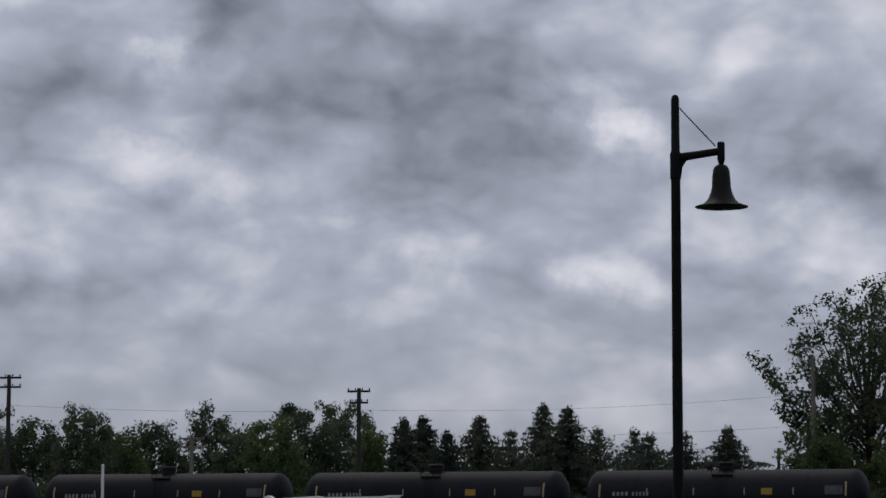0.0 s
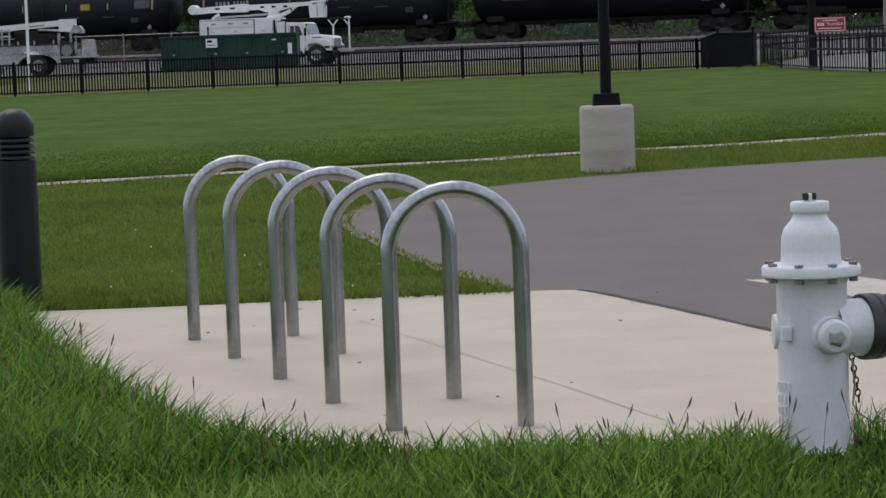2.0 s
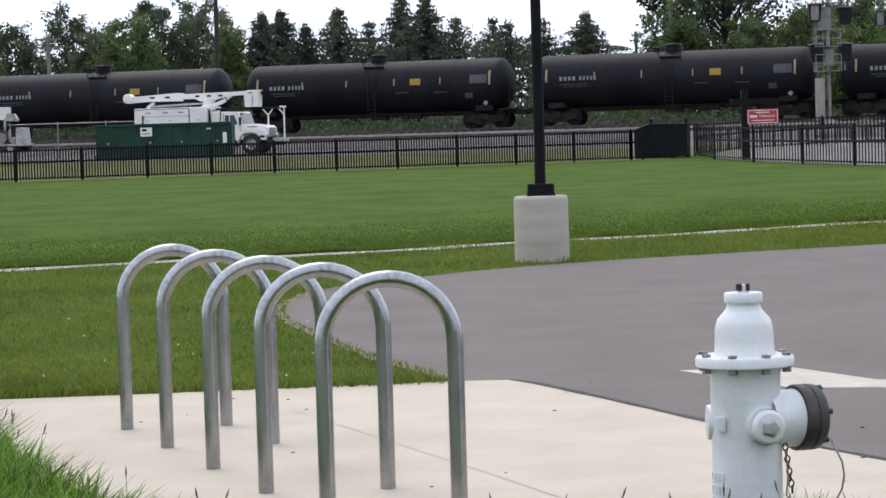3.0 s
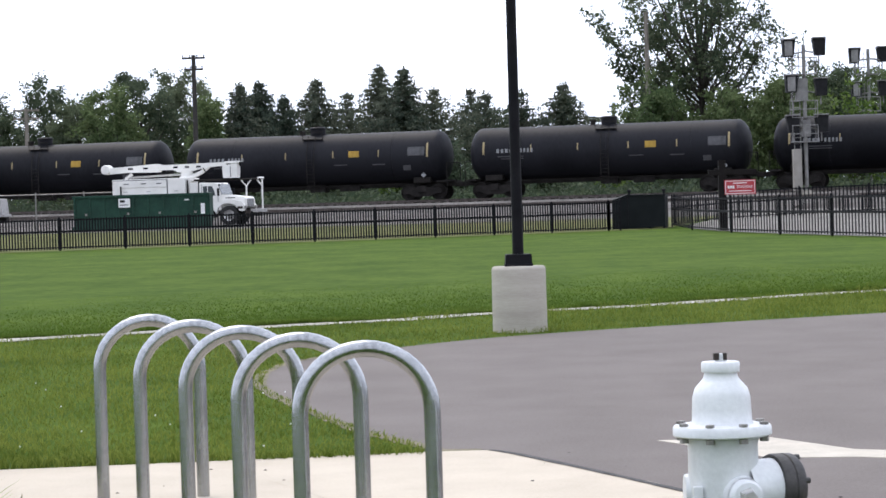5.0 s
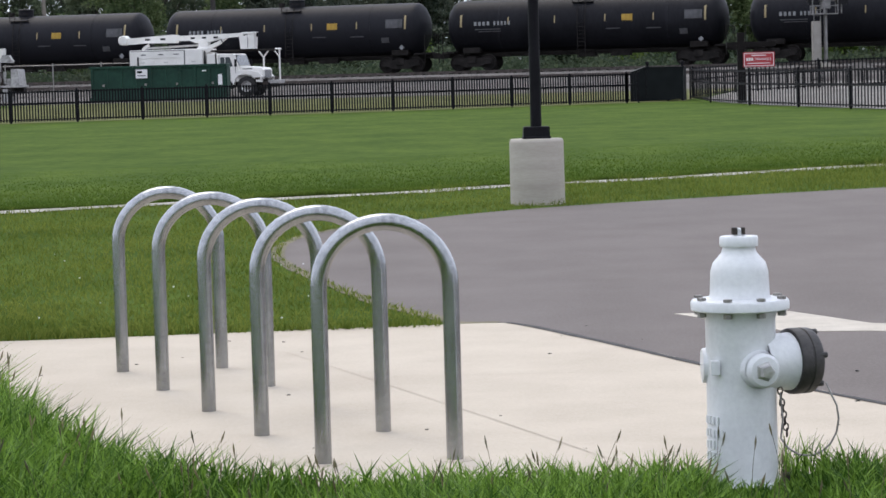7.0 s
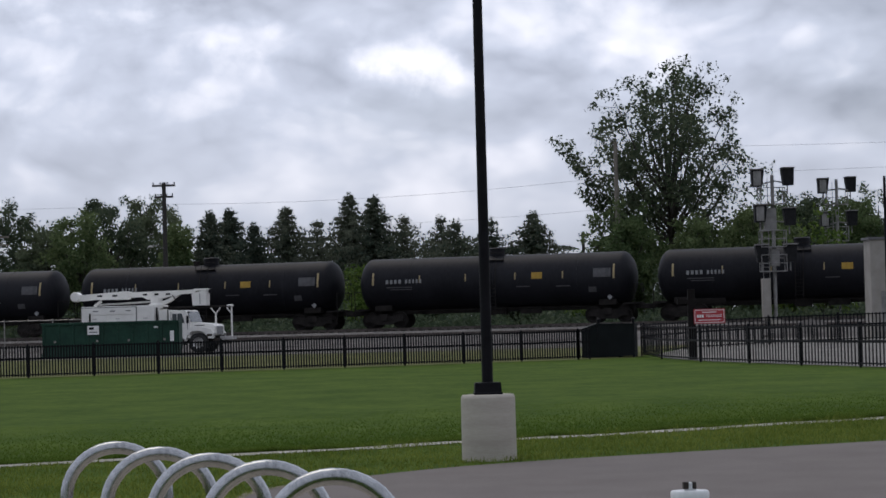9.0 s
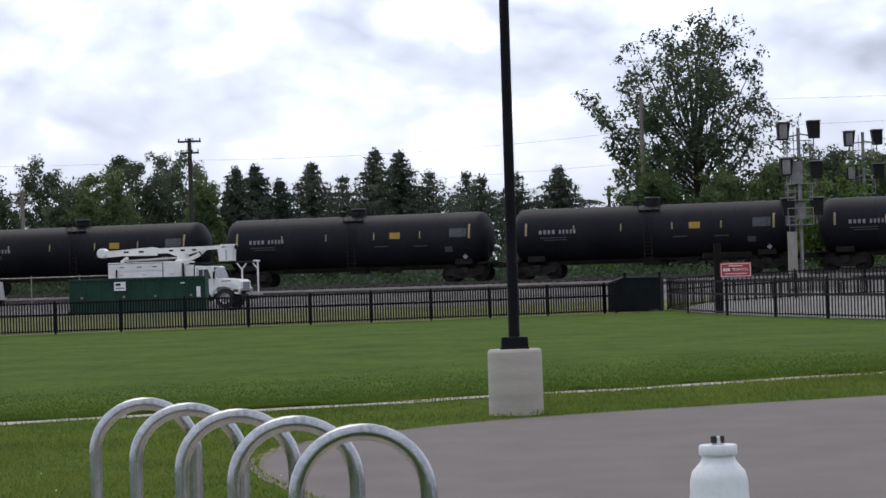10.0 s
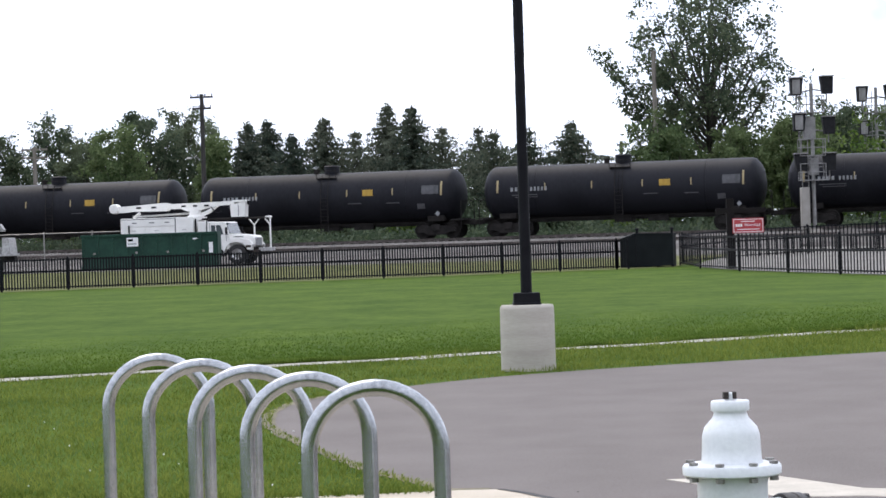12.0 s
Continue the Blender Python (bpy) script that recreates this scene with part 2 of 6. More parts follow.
M = {
    "field": material("field_grass", (0.038, 0.071, 0.0105), (0.075, 0.114, 0.0175), 0.55, 0.95, bump=0.1, fine=3.6, fine_mix=0.45, gloss=0.03, bump_dist=0.04, stretch_by=(1.15, 0.6, 1), spread=(0.36, 0.64)),
    "blade": material("grass_blade", (0.032, 0.085, 0.009), (0.205, 0.345, 0.05), 0.9, 0.6, bump=0, fine=9, island=0.7, gloss=0.2, sheer=0.35, spread=(0.2, 0.8)),
    "lawn_blade": material("lawn_blade", (0.086, 0.124, 0.021), (0.2, 0.232, 0.05), 0.6, 0.9, bump=0, fine=4, island=0.3, gloss=0.03, sheer=0.45),
    "field_blade": material("field_blade", (0.056, 0.103, 0.0165), (0.106, 0.154, 0.029), 0.3, 0.9, bump=0, fine=4, island=0.1, gloss=0.03, sheer=0.5),
    "verge": material("pale_verge_grass", (0.08, 0.09, 0.036), (0.155, 0.16, 0.07), 0.5, 0.95, bump=0.3, fine=5, gloss=0.03),
    "straw": material("seed_stalk", (0.07, 0.07, 0.03), (0.16, 0.13, 0.06), 5, 0.8, bump=0, island=0.4),
    "dry": material("dry_soil_edge", (0.075, 0.07, 0.038), (0.19, 0.165, 0.1), 3, 0.95, bump=0.6, fine=40),
    "asphalt": material("asphalt", (0.126, 0.11, 0.1), (0.168, 0.148, 0.137), 1.3, 0.9, bump=0.35, fine=55, fine_mix=0.5, gloss=0.15, spread=(0.34, 0.66), stretch_by=(1, 0.7, 1)),
    "tar": material("asphalt_edge", (0.02, 0.02, 0.02), (0.06, 0.055, 0.055), 6, 0.9, bump=0.5),
    "slab": material("pale_concrete", (0.385, 0.33, 0.256), (0.49, 0.43, 0.342), 1.6, 0.85, bump=0.25, fine=80, fine_mix=0.4, spread=(0.3, 0.65)),
    "joint": material("slab_joint", (0.33, 0.285, 0.22), (0.43, 0.375, 0.3), 3, 0.95),
    "walkway": material("old_walk", (0.2, 0.19, 0.15), (0.45, 0.43, 0.37), 1.6, 0.95, bump=0.4),
    "concrete": material("cast_concrete", (0.33, 0.3, 0.255), (0.44, 0.405, 0.35), 1.4, 0.9, bump=0.15, fine=22, fine_mix=0.3, stretch_by=(0.7, 0.7, 5)),
    "paint_white": material("road_paint", (0.38, 0.345, 0.287), (0.5, 0.455, 0.385), 5, 0.9),
    "black": material("black_paint", (0.0045, 0.0045, 0.006), (0.0105, 0.0105, 0.0125), 5, 0.6, bump=0.1, gloss=0.1),
    "bollard": material("bollard_paint", (0.003, 0.0033, 0.0045), (0.007, 0.008, 0.01), 6, 0.4, bump=0.1, gloss=0.3),
    "bronze": material("dark_bronze", (0.006, 0.0055, 0.006), (0.015, 0.013, 0.013), 6, 0.55, metal=0.1, bump=0.1, gloss=0.2),
    "zinc": material("galvanised_steel", (0.25, 0.258, 0.265), (0.44, 0.45, 0.46), 7, 0.27, metal=1.0, bump=0.06, fine=55, fine_mix=0.4, spread=(0.3, 0.7)),
    "hydrant": material("white_enamel", (0.58, 0.595, 0.6), (0.71, 0.725, 0.73), 7, 0.35, bump=0.12, fine=60),
    "cap": material("dark_rubber_cap", (0.018, 0.017, 0.017), (0.05, 0.045, 0.042), 9, 0.55, bump=0.2),
    "steel": material("dull_steel", (0.16, 0.15, 0.14), (0.34, 0.33, 0.31), 12, 0.5, metal=0.7),
    "rust": material("rusted_steel", (0.012, 0.009, 0.0075), (0.04, 0.029, 0.022), 6, 0.85, bump=0.3),
    "tank": material("sooty_black_tank", (0.0035, 0.0037, 0.0056), (0.012, 0.0123, 0.0158), 0.5, 0.55, bump=0.08, fine=7, fine_mix=0.35, per_object=0.2, stretch_by=(1, 1, 0.35), gloss=0.15),
    "running": material("running_gear", (0.012, 0.011, 0.0105), (0.03, 0.027, 0.025), 3, 0.9, gloss=0.1),
    "yellow": material("yellow_mark", (0.27, 0.165, 0.02), (0.4, 0.25, 0.035), 4, 0.75),
    "amber": material("amber_strip", (0.24, 0.18, 0.08), (0.36, 0.29, 0.15), 8, 0.6),
    "letter": material("grey_lettering", (0.14, 0.142, 0.145), (0.27, 0.275, 0.28), 6, 0.8),
    "logo": material("faded_panel", (0.035, 0.035, 0.038), (0.10, 0.10, 0.105), 2.5, 0.8),
    "truck": material("white_truck_paint", (0.66, 0.645, 0.61), (0.82, 0.805, 0.77), 1.5, 0.35, bump=0.03),
    "truck_old": material("grey_white_paint", (0.17, 0.165, 0.16), (0.46, 0.45, 0.44), 2.2, 0.6, bump=0.05, fine=9, fine_mix=0.5),
    "tyre": material("tyre_rubber", (0.012, 0.012, 0.012), (0.03, 0.029, 0.028), 9, 0.85),
    "chrome": material("worn_rim", (0.35, 0.34, 0.33), (0.6, 0.59, 0.58), 7, 0.35, metal=0.8),
    "green_steel": material("green_painted_steel", (0.005, 0.026, 0.017), (0.014, 0.055, 0.036), 0.9, 0.6, bump=0.15, fine=9, gloss=0.25),
    "dark_green": material("dark_green_steel", (0.003, 0.0048, 0.0055), (0.0075, 0.01, 0.011), 2, 0.6, gloss=0.13),
    "gravel": material("gravel", (0.04, 0.036, 0.033), (0.16, 0.148, 0.136), 0.5, 0.95, bump=0.8, fine=5, fine_mix=0.5, stretch_by=(0.35, 1.2, 1), bump_dist=0.08),
    "gravel_pale": material("pale_gravel", (0.078, 0.073, 0.065), (0.22, 0.207, 0.186), 0.6, 0.95, bump=0.6, fine=6, fine_mix=0.5, bump_dist=0.06),
    "ballast": material("ballast", (0.05, 0.046, 0.043), (0.17, 0.157, 0.146), 1.0, 0.95, bump=0.8, fine=7, fine_mix=0.6, bump_dist=0.08),
    "rail": material("rail_steel", (0.045, 0.035, 0.03), (0.13, 0.11, 0.1), 5, 0.5, metal=0.4),
    "sleeper": material("sleeper_wood", (0.03, 0.026, 0.022), (0.08, 0.07, 0.06), 5, 0.9, per_object=0.4),
    "pole": material("weathered_pole", (0.018, 0.016, 0.015), (0.05, 0.044, 0.04), 3, 0.9, stretch_by=(4, 4, 0.4)),
    "pole_grey": material("grey_pole", (0.12, 0.105, 0.09), (0.25, 0.22, 0.19), 3, 0.9, stretch_by=(4, 4, 0.4)),
    "bark": material("bark", (0.02, 0.017, 0.014), (0.06, 0.052, 0.042), 3, 0.95, bump=0.6, stretch_by=(3, 3, 0.6)),
    "leaf": material("broad_leaf", (0.056, 0.079, 0.048), (0.136, 0.163, 0.097), 0.25, 0.65, bump=0, fine=1.5, island=0.4, per_object=0.35, gloss=0.1, sheer=0.4),
    "leaf_pale": material("pale_leaf", (0.076, 0.115, 0.048), (0.165, 0.208, 0.09), 0.25, 0.65, bump=0, fine=1.5, island=0.4, per_object=0.25, gloss=0.12, sheer=0.4),
    "leaf_bright": material("fresh_leaf", (0.055, 0.1, 0.018), (0.145, 0.205, 0.045), 0.3, 0.6, bump=0, fine=1.5, island=0.4, gloss=0.15, sheer=0.3),
    "needle": material("conifer_needle", (0.044, 0.06, 0.045), (0.122, 0.136, 0.096), 0.4, 0.75, bump=0, fine=2, island=0.4, per_object=0.35, gloss=0.08, sheer=0.25),
    "red": material("red_sign", (0.32, 0.02, 0.03), (0.42, 0.035, 0.045), 3, 0.5),
    "white": material("white_sign", (0.7, 0.7, 0.7), (0.82, 0.82, 0.82), 3, 0.5),
    "sign_post": material("dark_brown_post", (0.006, 0.005, 0.005), (0.016, 0.0135, 0.013), 4, 0.7, gloss=0.1),
    "signal": material("aluminium_paint", (0.12, 0.117, 0.112), (0.29, 0.283, 0.275), 2, 0.6),
    "signal_dark": material("signal_black", (0.005, 0.005, 0.006), (0.014, 0.014, 0.016), 4, 0.6, gloss=0.2),
    "beige": material("beige_cabinet", (0.22, 0.205, 0.18), (0.32, 0.3, 0.27), 1.5, 0.65),
    "roof": material("grey_shingle", (0.07, 0.07, 0.075), (0.15, 0.15, 0.155), 1.5, 0.9),
}
glass = bpy.data.materials.new("window_glass")
glass.use_nodes = True
gs = glass.node_tree.nodes["Principled BSDF"]
gs.inputs["Base Color"].default_value = (0.04, 0.05, 0.055, 1)
gs.inputs["Roughness"].default_value = 0.08
M["glass"] = glass


# ---- shapes ----
def part(name, bm, mat, parent=None, label="", smooth=False):
    """One mesh object out of a bmesh, under a thing or a part."""
    me = bpy.data.meshes.new(name)
    bmesh.ops.recalc_face_normals(bm, faces=bm.faces)
    bm.to_mesh(me)
    bm.free()
    me.materials.append(M[mat])
    if smooth:
        me.shade_smooth()
        me.set_sharp_from_angle(angle=radians(40))
    ob = new(name, me)
    ob.parent = parent
    return tagged(ob, label)


def mesh_part(name, verts, faces, mat, parent=None, label=""):
    me = bpy.data.meshes.new(name)
    me.from_pydata(verts, [], faces)
    me.materials.append(M[mat])
    ob = new(name, me)
    ob.parent = parent
    return tagged(ob, label)


def thing(name, label, category, at=None, group="", kind=""):
    ob = new(name)
    ob.empty_display_size = 0.2
    if at is not None:
        ob.matrix_basis = at
    return tagged(ob, label, category, group, kind)


def box(bm, x0, x1, y0, y1, z0, z1, bevel=0.0):
    r = bmesh.ops.create_cube(bm, size=1.0, matrix=Matrix.Translation(((x0 + x1) / 2, (y0 + y1) / 2, (z0 + z1) / 2)) @ Matrix.Diagonal((x1 - x0, y1 - y0, z1 - z0, 1)))
    if bevel:
        edges = list({e for v in r["verts"] for e in v.link_edges})
        bmesh.ops.bevel(bm, geom=edges, offset=bevel, segments=2, affect="EDGES", profile=0.7)
    return bm


def B(*args, bevel=0.0):
    return box(bmesh.new(), *args, bevel=bevel)


def rod(bm, a, b, r0, r1=None, seg=10):
    """A round bar from a to b."""
    a, b = Vector(a), Vector(b)
    r1 = r0 if r1 is None else r1
    turn = (b - a).to_track_quat("Z", "Y").to_matrix().to_4x4()
    bmesh.ops.create_cone(bm, cap_ends=True, segments=seg, radius1=r0, radius2=r1, depth=(b - a).length, matrix=Matrix.Translation((a + b) / 2) @ turn)
    return bm


def R(a, b, r0, r1=None, seg=10):
    return rod(bmesh.new(), a, b, r0, r1, seg)


def lathe(bm, profile, seg=24, m=Matrix()):
    """Turn a profile of (radius, height) about z."""
    rings = []
    for r, z in profile:
        if r < 1e-5:
            rings.append([bm.verts.new(m @ Vector((0, 0, z)))])
        else:
            rings.append([bm.verts.new(m @ Vector((r * math.cos(2 * math.pi * k / seg), r * math.sin(2 * math.pi * k / seg), z))) for k in range(seg)])
    for lo, hi in zip(rings, rings[1:]):
        for k in range(seg):
            q = [lo[k % len(lo)], lo[(k + 1) % len(lo)], hi[(k + 1) % len(hi)], hi[k % len(hi)]]
            q = [v for i, v in enumerate(q) if v not in q[:i]]
            if len(q) > 2:
                bm.faces.new(q)
    return bm


def tube(bm, points, r, seg=12, closed_ends=True):
    """A pipe along points."""
    pts = [Vector(p) for p in points]
    radii = r if isinstance(r, (list, tuple)) else [r] * len(pts)
    side = None
    rings = []
    for i, p in enumerate(pts):
        way = (pts[min(i + 1, len(pts) - 1)] - pts[max(i - 1, 0)]).normalized()
        if side is None:
            side = way.orthogonal().normalized()
        side = (side - way * side.dot(way)).normalized()
        up = way.cross(side)
        rings.append([bm.verts.new(p + (side * math.cos(2 * math.pi * k / seg) + up * math.sin(2 * math.pi * k / seg)) * radii[i]) for k in range(seg)])
    for lo, hi in zip(rings, rings[1:]):
        for k in range(seg):
            bm.faces.new((lo[k], lo[(k + 1) % seg], hi[(k + 1) % seg], hi[k]))
    if closed_ends:
        bm.faces.new(rings[0][::-1])
        bm.faces.new(rings[-1])
    return bm


def prism(bm, outline, y0, y1):
    """An outline in x and z, pulled along y."""
    a = [bm.verts.new((x, y0, z)) for x, z in outline]
    b = [bm.verts.new((x, y1, z)) for x, z in outline]
    bm.faces.new(a)
    bm.faces.new(b[::-1])
    for k in range(len(a)):
        bm.faces.new((a[k], b[k], b[(k + 1) % len(a)], a[(k + 1) % len(a)]))
    return bm


# ---- the lie of the land ----
TRACK = Vector((-0.885, 146.6))
ALONG = Vector((math.cos(radians(17)), -math.sin(radians(17))))
TOWARD = Vector((-math.sin(radians(17)), -math.cos(radians(17))))
RAIL = 1.36
PROFILE = [(-400, 3.0), (-60, 1.2), (-14, 0.75), (-6, 0.95), (-3.6, 1.14), (3.0, 1.14), (5.0, 0.86), (10.8, 0.84), (14.0, 0.46), (17, 0.4), (30, 0.33), (44, 0.02), (50, 0.0), (3000, 0.0)]


def land(x, y):
    s = (Vector((x, y)) - TRACK).dot(TOWARD)
    for (a, za), (b, zb) in zip(PROFILE, PROFILE[1:]):
        if s <= b:
            k = max(0.0, (s - a) / (b - a))
            return za + (zb - za) * k
    return 0.0


def by_track(u, s, z=0.0):
    p = TRACK + ALONG * u + TOWARD * s
    return Vector((p.x, p.y, z))


def berm(x, y):
    """The low swell of long grass beside the slab."""
    return 0.06 * math.exp(-((x + 2.6) / 1.3) ** 2 - ((y - 9.6) / 2.2) ** 2)


def ground_strip(name, us, ss, lift, mat, label, category):
    bm = bmesh.new()
    grid = []
    for s in ss:
        line = []
        for u in us:
            p = by_track(u, s)
            line.append(bm.verts.new((p.x, p.y, land(p.x, p.y) + lift)))
        grid.append(line)
    for a, b in zip(grid, grid[1:]):
        for k in range(len(a) - 1):
            bm.faces.new((a[k], a[k + 1], b[k + 1], b[k]))
    ob = part(name, bm, mat)
    return tagged(ob, label, category, kind="structure")


ground_strip("ground", [-2500, -600, -200, -80, -40, -20, 0, 20, 40, 80, 200, 600, 2500],
             [-2500, -400, -60, -14, -6, -3.6, 3, 5, 10.8, 14, 17, 30, 44, 50, 70, 100, 130, 140, 150, 200, 600, 2500], 0.0, "field", "mown green grass field, slightly patchy", "ground")
yard = [-160, -80, -40, -20, 0, 20, 40, 80, 160]
ground_strip("gravel_yard", yard, [13.2, 14, 17, 30, 31], 0.012, "gravel", "grey gravel yard beside the railway", "ground")
F0, F1 = Vector((-14.37, 88.5)), Vector((5.46, 95.6))       # the line of the picket fence
step = (F1 - F0) / 9
vg = bmesh.new()
vg_rows = []
for k in range(-7, 12):
    p = F0 + step * k
    u = (p - TRACK).dot(ALONG)
    s1 = (p - TRACK).dot(TOWARD)
    vg_rows.append([vg.verts.new((q.x, q.y, land(q.x, q.y) + 0.008)) for q in (by_track(u, s) for s in np.linspace(31.05, s1 - 0.1, 7))])
for a, b in zip(vg_rows, vg_rows[1:]):
    for k in range(6):
        vg.faces.new((a[k], a[k + 1], b[k + 1], b[k]))
tagged(part("verge_grass", vg, "verge"), "pale green rough grass before the gravel yard", "ground", kind="structure")
ground_strip("ballast", yard, [-4.2, -3.6, 3.0, 5.0, 10.8, 13.3], 0.03, "ballast", "dark grey crushed stone track bed", "ground")


def flat(name, outline, z0, z1, mat, label, category, bevel=0.0):
    """A slab with thickness from its outline on the ground."""
    bm = bmesh.new()
    lo = [bm.verts.new((x, y, z0)) for x, y in outline]
    hi = [bm.verts.new((x, y, z1)) for x, y in outline]
    bm.faces.new(hi)
    bm.faces.new(lo[::-1])
    for k in range(len(lo)):
        bm.faces.new((lo[k], lo[(k + 1) % len(lo)], hi[(k + 1) % len(lo)], hi[k]))
    return tagged(part(name, bm, mat), label, category, kind="structure")


def smooth_line(points, n=8):
    """Catmull-Rom through points."""
    out_points = []
    p = [points[0]] + list(points) + [points[-1]]
    for i in range(1, len(p) - 2):
        for k in range(n):
            t = k / n
            out_points.append(tuple(0.5 * (2 * p[i][c] + (p[i + 1][c] - p[i - 1][c]) * t + (2 * p[i - 1][c] - 5 * p[i][c] + 4 * p[i + 1][c] - p[i + 2][c]) * t * t + (3 * p[i][c] - p[i - 1][c] - 3 * p[i + 1][c] + p[i + 2][c]) * t ** 3) for c in (0, 1)))
    return out_points + [tuple(points[-1])]


# the edge that the asphalt shares with the slab, and its rounded end on the lawn
lot_edge = smooth_line([(4.2, 6.2), (1.93, 11.06), (1.35, 12.62), (0.95, 13.75), (0.52, 14.83), (0.2, 14.98), (0.06, 15.32), (-0.31, 16.42), (-0.68, 17.95), (-1.08, 19.9), (-1.24, 21.3), (-1.22, 22.6), (-0.95, 24.0), (-0.11, 25.5), (1.48, 27.2), (5.13, 29.18), (12, 32.4)])
asphalt = flat("asphalt_lot", lot_edge + [(30, 38), (30, 2), (6, 2)], -0.1, 0.002, "asphalt", "grey weathered asphalt car park", "pavement")
slab_front = smooth_line([(-2.9, 14.62), (-2.5, 13.2), (-2.15, 11.9), (-1.65, 10.5), (-1.15, 9.3), (-0.7, 8.95), (0.2, 8.9), (1.2, 8.95), (2.4, 8.7), (3.1, 7.2)])
slab = flat("concrete_pad", slab_front + [p for p in lot_edge if p[1] < 14.9 and p[1] > 7] + [(0.19, 14.9), (-2.2, 14.64)], -0.1, 0.005, "slab", "pale concrete pad with tooled joints", "pavement")


def ribbon(name, points, width, z, mat, parent=None, jag=0.0, rng=None):
    rng = rng or random.Random(4)
    bm = bmesh.new()
    last = None
    for i, p in enumerate(points):
        a, b = Vector(points[max(i - 1, 0)]), Vector(points[min(i + 1, len(points) - 1)])
        way = (b - a).normalized()
        side = Vector((-way.y, way.x)) * width / 2
        q = Vector(p)
        drift = 0.6 * jag * noise.noise(Vector((q.x * 1.9, q.y * 1.9, 3.3)))
        l, r = q + side * (1 + drift + 0.3 * rng.uniform(-jag, jag)), q - side * (1 + drift + 0.3 * rng.uniform(-jag, jag))
        pair = (bm.verts.new((l.x, l.y, z)), bm.verts.new((r.x, r.y, z)))
        if last:
            bm.faces.new((last[0], last[1], pair[1], pair[0]))
        last = pair
    return part(name, bm, mat, parent)


ribbon("joint", [(-0.78, 13.62), (-0.5, 12.86), (0.03, 11.4), (0.27, 10.74), (0.49, 10.1), (0.9, 8.95)], 0.0045, 0.0075, "joint", slab)
ribbon("joint", [(-0.32, 12.4), (0.3, 12.37), (1.3, 12.3), (1.47, 12.29)], 0.005, 0.008, "joint", slab)
edge_rng = random.Random(8)
tagged(ribbon("trim_1", [(x - 0.03, y - 0.02) for x, y in lot_edge if 6.5 < y < 14.9], 0.045, 0.0085, "tar", None, 0.6, edge_rng), "dark ragged tar edge beside concrete", "trim", kind="structure")
tagged(ribbon("trim_2", [(x - 0.03, y) for x, y in lot_edge if 14.9 < y < 25.6], 0.1, 0.0055, "dry", None, 0.7, edge_rng), "bare dry soil along the asphalt edge", "trim", kind="structure")
flat("parking_mark", [(1.46, 15.15), (2.13, 15.14), (2.49, 14.3), (3.6, 13.6), (3.5, 13.2), (2.43, 13.89), (1.98, 13.97)], 0.0, 0.0055, "paint_white", "faded pale paint panel on the asphalt", "road marking")
walk_line = smooth_line([(-12, 26.4), (-5.06, 28.95), (-3.72, 29.7), (-0.74, 30.85), (1.03, 32.1), (2.97, 33.0), (6.02, 35.1), (14, 39.6)], 24)
tagged(ribbon("pavement", walk_line, 0.62, 0.012, "walkway", None, 0.6, random.Random(2)), "narrow overgrown concrete walk across grass", "path", kind="structure")


# ---- grass ----
def blades(name, spots, heights, width, mat, label, seed, lean=0.5):
    """Bent grass blades, five corners each."""
    rng = np.random.default_rng(seed)
    n = len(spots)
    turn = rng.uniform(0, 2 * np.pi, n)
    bend = rng.uniform(0, 2 * np.pi, n)
    amount = rng.uniform(0.1, lean, n) * heights
    w = width * rng.uniform(0.6, 1.3, n)
    sx, sy = np.cos(turn) * w / 2, np.sin(turn) * w / 2
    bx, by = np.cos(bend) * amount, np.sin(bend) * amount
    x, y, z = spots.T
    v = np.empty((n, 5, 3))
    v[:, 0] = np.stack([x - sx, y - sy, z], 1)
    v[:, 1] = np.stack([x + sx, y + sy, z], 1)
    v[:, 2] = np.stack([x + 0.8 * sx + 0.3 * bx, y + 0.8 * sy + 0.3 * by, z + 0.6 * heights], 1)
    v[:, 3] = np.stack([x - 0.8 * sx + 0.3 * bx, y - 0.8 * sy + 0.3 * by, z + 0.6 * heights], 1)
    v[:, 4] = np.stack([x + bx, y + by, z + heights], 1)
    base = np.arange(n)[:, None] * 5
    quads = (base + np.array([0, 1, 2, 3])).tolist()
    tris = (base + np.array([3, 2, 4])).tolist()
    ob = mesh_part(name, v.reshape(-1, 3).tolist(), quads + tris, mat)
    return tagged(ob, label, "grass", kind="stuff")


def inside(px, py, outline):
    o = np.array(outline)
    hit = np.zeros(len(px), bool)
    for (x0, y0), (x1, y1) in zip(o, np.roll(o, -1, 0)):
        cross = (y0 > py) != (y1 > py)
        with np.errstate(divide="ignore", invalid="ignore"):
            hit ^= cross & (px < (x1 - x0) * (py - y0) / (y1 - y0) + x0)
    return hit


def scatter(n, x0, x1, y0, y1, seed):
    rng = np.random.default_rng(seed)
    return rng.uniform(x0, x1, n), rng.uniform(y0, y1, n), rng


hydrant_at = (1.093, 8.94)
